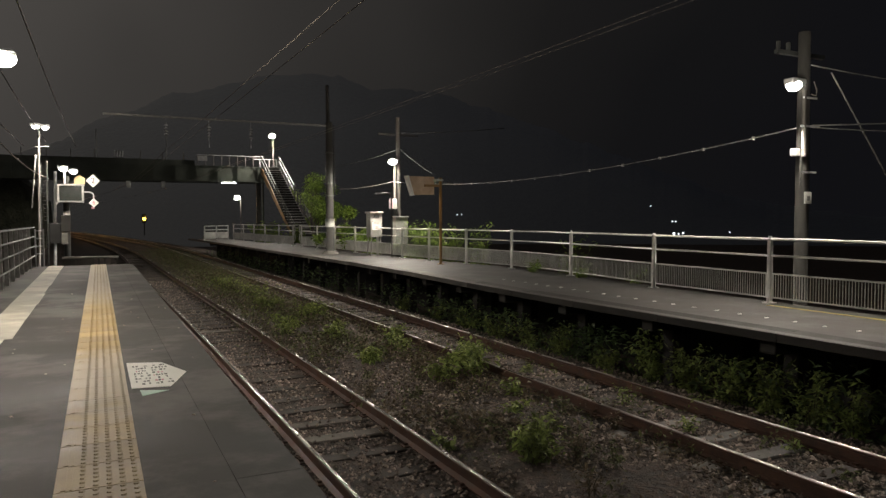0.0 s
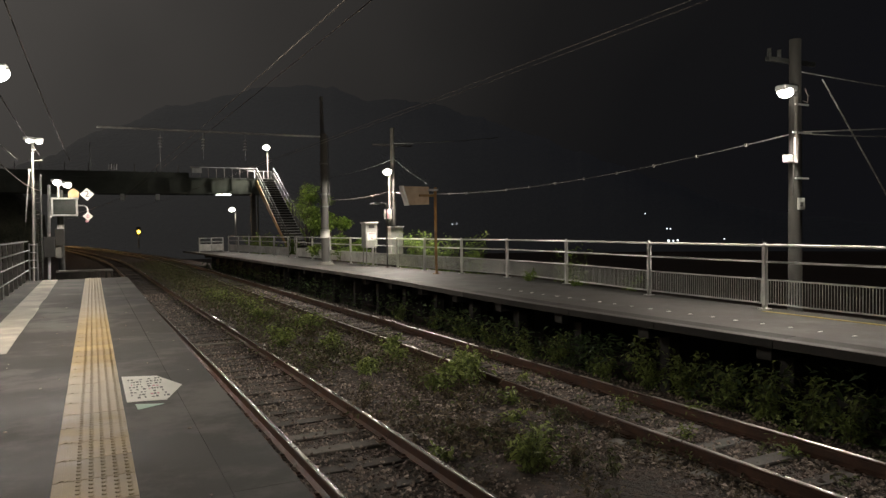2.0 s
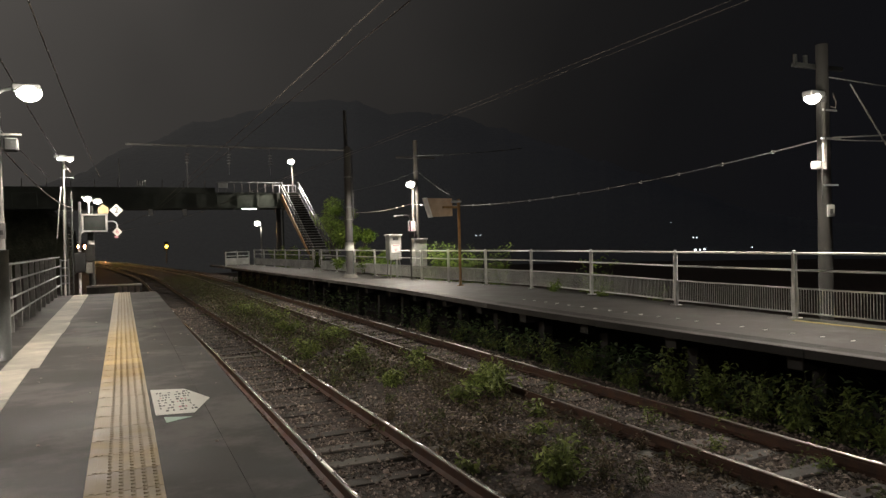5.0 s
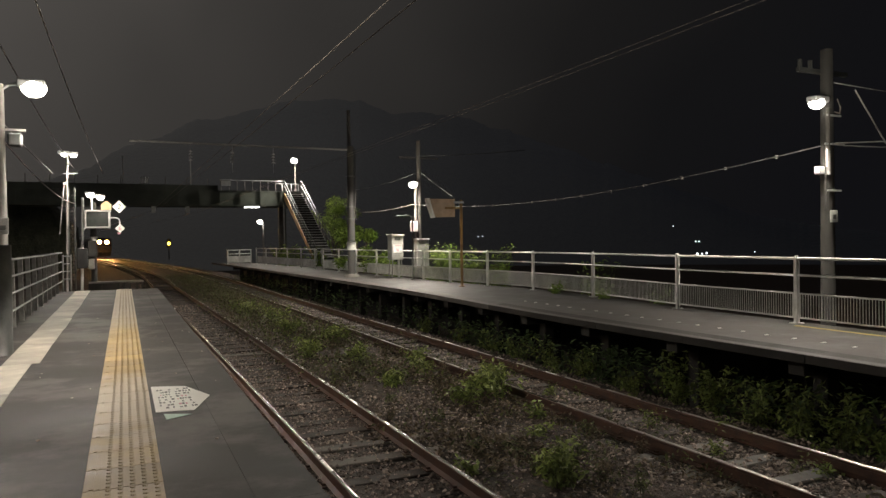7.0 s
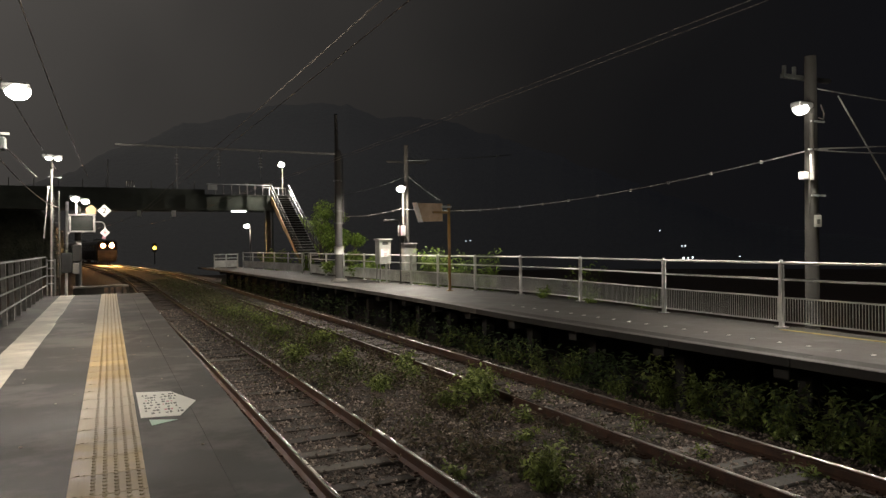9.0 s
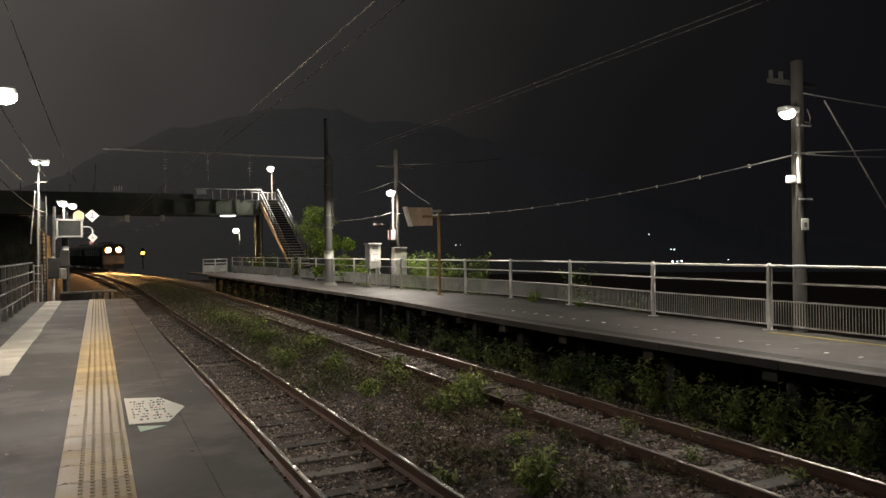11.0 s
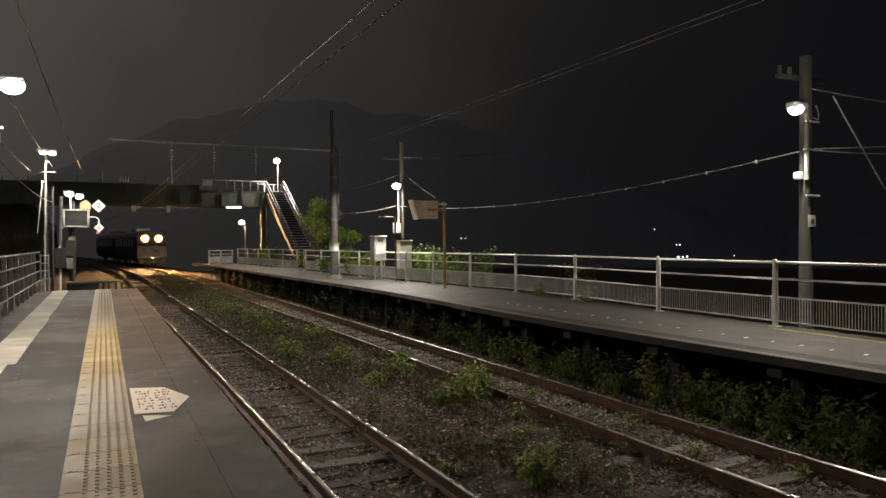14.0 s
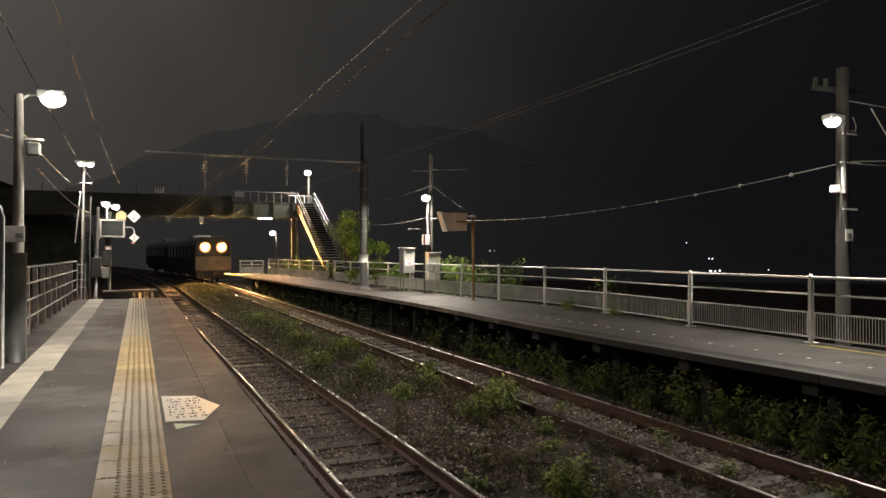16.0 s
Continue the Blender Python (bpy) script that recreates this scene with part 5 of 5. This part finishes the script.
def plants():
    rng = np.random.default_rng(11)
    for i, (x, y, h, s, n) in enumerate([(5.1, 9.5, 0.5, 0.6, 520), (4.6, 9.3, 0.34, 0.35, 200), (3.82, 5.75, 0.5, 0.32, 420), (4.05, 11.0, 0.34, 0.3, 200), (4.2, 13.4, 0.45, 0.3, 260),
                                         (3.5, 14.5, 0.5, 0.5, 320), (5.3, 9.9, 0.42, 0.35, 220), (4.9, 11.8, 0.35, 0.35, 200), (4.4, 16.2, 0.5, 0.6, 360), (3.9, 18.5, 0.5, 0.6, 360), (4.2, 21.5, 0.5, 0.7, 380), (3.8, 24.5, 0.5, 0.7, 380),
                                         (5.2, 12.9, 0.35, 0.3, 180), (3.25, 6.6, 0.16, 0.15, 60), (4.6, 7.4, 0.22, 0.22, 110), (5.05, 8.1, 0.2, 0.2, 90)]):
        weed(x, y, -0.17, h, s, 20 + i, n=int(n * 1.5), size=0.08 if y < 8 else 0.1)
    for i, (x, y, h, n) in enumerate([(7.0, 8.5, 0.3, 70), (6.2, 7.2, 0.28, 80), (6.75, 6.5, 0.25, 50), (6.05, 9.3, 0.25, 70), (6.85, 10.5, 0.35, 60), (6.0, 5.9, 0.2, 60), (7.0, 5.4, 0.28, 60), (6.1, 11.6, 0.25, 60), (6.5, 4.9, 0.15, 40)]):
        weed(x, y, -0.2, h, 0.14, 60 + i, "small pale weed beside the rail", n=n, size=0.06)
    # creepers under the far platform
    cs = []
    for y in np.arange(2.0, 50, 0.02):
        if rng.random() < 0.8:
            dens = 0.5 + 0.5 * noise.noise((y * 0.55, 3, 1))
            top = 0.15 + 0.5 * max(0, noise.noise((y * 0.8, 0, 5))) + 0.25 * dens
            for k in range(int(13 * max(0.0, dens - 0.3) * 1.6 * (1 if y < 16 else 0.35)) + (rng.random() < 0.3)):
                cs.append((edge_far(y) + rng.uniform(-0.15, 0.75), y + rng.normal(0, 0.1), -0.42 + (top + 0.45) * rng.random()))
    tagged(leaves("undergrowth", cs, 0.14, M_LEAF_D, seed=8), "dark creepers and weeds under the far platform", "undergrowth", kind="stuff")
    for i, (y, h, n) in enumerate([(8.1, 1.0, 600), (7.4, 0.95, 600), (6.7, 0.9, 520), (6.1, 0.95, 500), (5.5, 0.9, 460), (5.0, 0.9, 400), (9.2, 0.7, 360), (10.4, 0.9, 460), (11.4, 0.8, 400), (12.6, 0.7, 300), (14.0, 0.75, 340), (15.8, 0.6, 260), (18.0, 0.6, 260)]):
        weed(edge_far(y) - 0.02, y, -0.45, h, 0.38, 90 + i, "tall weed growing under the platform edge", M_LEAF, n, 0.085)
    # ground cover between the tracks
    cs = []
    for i in range(34000):
        y = 6.5 + 48 * rng.random() ** 1.35
        x = track_near(y) + 1.82 + rng.normal(0, 0.5 if y < 12 else 0.62)
        if noise.noise((x * 0.9, y * 0.45, 2)) > 0.06 - 0.045 * (y - 9):
            cs.append((x, y, -0.17 + abs(rng.normal(0, 0.11)) * min(2.0, 0.35 + y / 15)))
    tagged(leaves("dry_growth", [c for i, c in enumerate(cs) if i % 3 == 0 or c[1] < 11], 0.09, M_DRY, seed=19), "dry brown stalks and leaves between the tracks", "dry growth", kind="stuff")
    tagged(leaves("ground_cover", [c for i, c in enumerate(cs) if i % 3 and (c[1] > 11 or i % 5 == 0)], 0.085, M_LEAF_G, seed=9), "low green weeds between the two tracks", "ground cover", kind="stuff")
    cs, low = [], []
    for i in range(15000):
        y = 3.5 + 26 * rng.random() ** 1.9
        x = track_near(y) + rng.uniform(0.68, 3.05)
        if noise.noise((x * 1.6, y * 1.1, 12)) > -0.12:
            cs.append((x, y, -0.15 + 0.07 * rng.random() ** 2))
    for i in range(9000):
        y = 4.0 + 16 * rng.random() ** 1.5
        x = track_near(y) + rng.uniform(0.75, 4.6)
        if noise.noise((x * 1.9, y * 1.5, 21)) > 0.22:
            low.append((x, y, -0.14 + 0.14 * rng.random() ** 1.6))
    tagged(leaves("leaf_litter", cs, 0.055, M_DRY, seed=10, droop=0.1), "dry brown leaf litter on the ballast", "leaf litter", kind="stuff")
    tagged(leaves("sprouts", low, 0.065, M_LEAF_G, seed=14, droop=-0.4), "small dull green sprouts in the ballast", "sprouts", kind="stuff")
    # dull stalks standing in the ballast
    for i in range(34):
        y = 4.6 + 11 * rng.random()
        x = track_near(y) + rng.uniform(0.85, 2.9)
        weed(x, y, -0.17, rng.uniform(0.14, 0.34), rng.uniform(0.08, 0.2), 300 + i, "dry brown weed stalks standing in the ballast", M_DRY if i % 3 else M_LEAF_G, 70, 0.06)
    # bushes through the fence and trees behind it
    for i, (x, y, z, h, s, n) in enumerate([(11.05, 24.3, -0.4, 2.5, 0.75, 900), (11.5, 23.1, -0.5, 2.5, 0.8, 700), (11.8, 21.3, -0.7, 2.7, 0.7, 500), (11.0, 25.3, -0.6, 1.9, 0.6, 400), (12.2, 16.3, -0.9, 2.6, 0.7, 360), (11.3, 15.2, -0.3, 1.5, 0.35, 140), (10.75, 12.3, 0.3, 0.85, 0.3, 120), (10.55, 13.9, 0.6, 0.45, 0.2, 80), (10.45, 15.8, 0.78, 0.35, 0.2, 90), (10.9, 42.5, -0.3, 2.3, 1.0, 420), (10.6, 47.5, -0.3, 2.4, 1.2, 600), (10.4, 51, 0, 2.0, 1.0, 400)]):
        weed(x, y, z, h, s, 130 + i, "bush with pale leaves behind the fence", M_LEAF_T, int(n * 2.2), 0.13 if y < 30 and h > 1.6 else 0.09 if y < 17 else 0.16)
    weed(-1.72, 12.1, DECK - 0.02, 0.5, 0.12, 170, "dry vine climbing the fence post", M_DRY, 110, 0.06)
    tree(10.75, 33.4, -0.6, 3.7, 1.25, 41, "young tree with bright green leaves behind the fence", 5200)
    tree(15.9, 57.0, -1.5, 7.0, 2.3, 42, "dark leafy tree behind the staircase", 6500)
    tree(10.6, 29.9, -0.6, 2.4, 0.8, 43, "low shrub tree lit by the platform lamp", 2200)


def far_lights():
    for x, y, z, r, m in [(9.0, 159.7, 2.4, 0.35, M_SIGNAL), (165.0, 180, 6.01, 0.18, M_FARLIGHT), (174.6, 180, 0.85, 0.24, M_FARLIGHT), (176.1, 180, 0.79, 0.24, M_FARLIGHT), (175.3, 180, -3.29, 0.42, M_FARLIGHT), (177.4, 180, -3.35, 0.30, M_FARLIGHT),
                          (179.4, 180, -3.17, 0.36, M_FARLIGHT), (201.6, 180, -3.17, 0.21, M_FARLIGHT), (77.4, 150, 3.10, 0.13, M_FARLIGHT), (78.6, 150, 3.15, 0.10, M_FARLIGHT), (245.4, 180, -3.53, 0.30, M_FARLIGHT), (250.2, 180, -4.67, 0.30, M_FARLIGHT)]:
        bm = bmesh.new()
        bmesh.ops.create_icosphere(bm, subdivisions=2, radius=r)
        ob = part("signal_lamp" if m is M_SIGNAL else "distant_lamp", bm, m)
        ob.matrix_basis = pose(x, y, z)
        tagged(ob, "small yellow signal light far along the line" if m is M_SIGNAL else "tiny distant light across the dark bay", "light", "distant lights")
    ob = empty("signal_mast", None, "dark signal mast beside the line", "signal")
    part("mast", tube([(9.0, 159.9, -1), (9.0, 159.9, 3.4)], 0.1), M_DARK, ob)
    part("signal_head", box(8.6, 9.4, 160.0, 160.3, 1.6, 3.4, 0.1), M_BLACK, ob)


# ---- the train ----
def train_car(name, label, lead):
    """A carriage, its front at the origin, running towards -y."""
    c = empty(name, None, label, "train car", "train")
    L, W, Z0, Z1 = 19.5, 1.42, 1.0, 3.65
    prof = [(-W, Z0), (-W, 3.0), (-W + 0.12, 3.4), (-W + 0.5, Z1 - 0.03), (0, Z1), (W - 0.5, Z1 - 0.03), (W - 0.12, 3.4), (W, 3.0), (W, Z0)]
    bm = bmesh.new()
    rows = [[bm.verts.new((x * s, y, z if z < 3.1 else z - d)) for x, z in prof] for y, s, d in ((0.0, 0.95, 0.12), (0.18, 0.99, 0.03), (0.5, 1, 0), (L, 1, 0))]
    for q, w in zip(rows, rows[1:]):
        for j in range(len(prof)):
            k = (j + 1) % len(prof)
            bm.faces.new((q[j], q[k], w[k], w[j]))
    bm.faces.new(rows[0])
    bm.faces.new(rows[-1][::-1])
    bmesh.ops.recalc_face_normals(bm, faces=bm.faces[:])
    body = part("body", bm, M_TRAIND, c, "dark steel body")
    for side in (-1, 1):
        for i in range(7):
            y = 2.2 + i * 2.35
            x = side * (W + 0.004)
            part("window", box(min(x, x + side * 0.012), max(x, x + side * 0.012), y, y + 1.5, 2.05, 2.9, 0.003), M_GLASSD, c)
    if lead:
        for x in (-0.9, 0.0, 0.9):
            w = 0.36 if x else 0.3
            part("windscreen", box(x - w, x + w, -0.03, -0.004, 2.13, 2.33, 0.01), M_GLASSD, c, "dark cab window")
        part("front_panel", box(-1.34, 1.34, -0.012, -0.003, 1.02, 2.1, 0.002), M_TRAINW, c, "grey lower front panel")
        for x in (-0.62, 0.62):
            h = part("headlight", tube([(x, -0.05, 2.82), (x, 0.06, 2.82)], 0.46, sides=28), M_DARK, c, "round headlight housing")
            bm = bmesh.new()
            bmesh.ops.create_uvsphere(bm, u_segments=16, v_segments=8, radius=0.25)
            for v in bm.verts:
                v.co = Vector((x + v.co.x, -0.055 + v.co.y * 0.12, 2.82 + v.co.z))
            # glowing disc added to stand for the glare round the lens
            part("halo", tube([(x, -0.051, 2.82), (x, -0.053, 2.82)], 0.42, sides=28), M_HALO, h, "amber glow disc standing for glare round the lens")
            part("lens", bm, M_HEAD, h, "warm glaring headlight lens", True)
        part("skirt", box(-1.25, 1.25, 0.05, 0.25, 0.35, 0.98, 0.04), M_DARK, c, "dark front skirt")
        part("coupler", box(-0.14, 0.14, -0.45, 0.1, 0.72, 0.98, 0.03), M_DARK, c)
        part("wiper", tube([(-0.9, -0.04, 2.16), (-0.75, -0.05, 2.32)], 0.012), M_BLACK, c)
    part("underframe", box(-1.25, 1.25, 0.6, L - 0.4, 0.62, 0.995, 0.03), M_DARK, c)
    for yb in (2.8, L - 3.2):
        b = part("bogie", box(-0.95, 0.95, yb - 1.5, yb + 1.5, 0.42, 0.66, 0.04), M_DARK, c)
        for dy in (-1.05, 1.05):
            for s in (-1, 1):
                part("wheel", tube([(s * 0.50, yb + dy, 0.43), (s * 0.62, yb + dy, 0.43)], 0.428, sides=24), M_RUST, b)
    part("roof_unit", box(-0.75, 0.75, 6, 9, Z1 - 0.04, Z1 + 0.3, 0.06), M_GALV, c, "grey roof unit")
    return c


far_fence()
near_fence()
footbridge()
stairs()
cabinet()
mirror_sign()
gooseneck()
debris()
sticker()
plants()
far_lights()
lead_car = train_car("train_car", "approaching dark electric train car with two glaring amber headlights", True)
rear_car = train_car("train_car", "second dark train car coupled behind the first", False)


def motions():
    front = spline([(0, 205), (6.5, 145.5), (9, 120), (11.5, 97), (13, 83.4), (14, 75), (15, 66.4), (16, 58)])

    def at(y):
        a, b = Vector((track_far(y + 2.8), y + 2.8, 0)), Vector((track_far(y + 16.2), y + 16.2, 0))
        d = (b - a).normalized()
        q = a - d * 2.8
        return pose(q.x, q.y, 0.002, 0, 0, math.degrees(math.atan2(-d.x, d.y)))
    times = [i * 0.5 for i in range(33)]
    walk(lead_car, [(t, at(front(t))) for t in times])
    walk(rear_car, [(t, at(front(t) + 19.8)) for t in times])


motions()
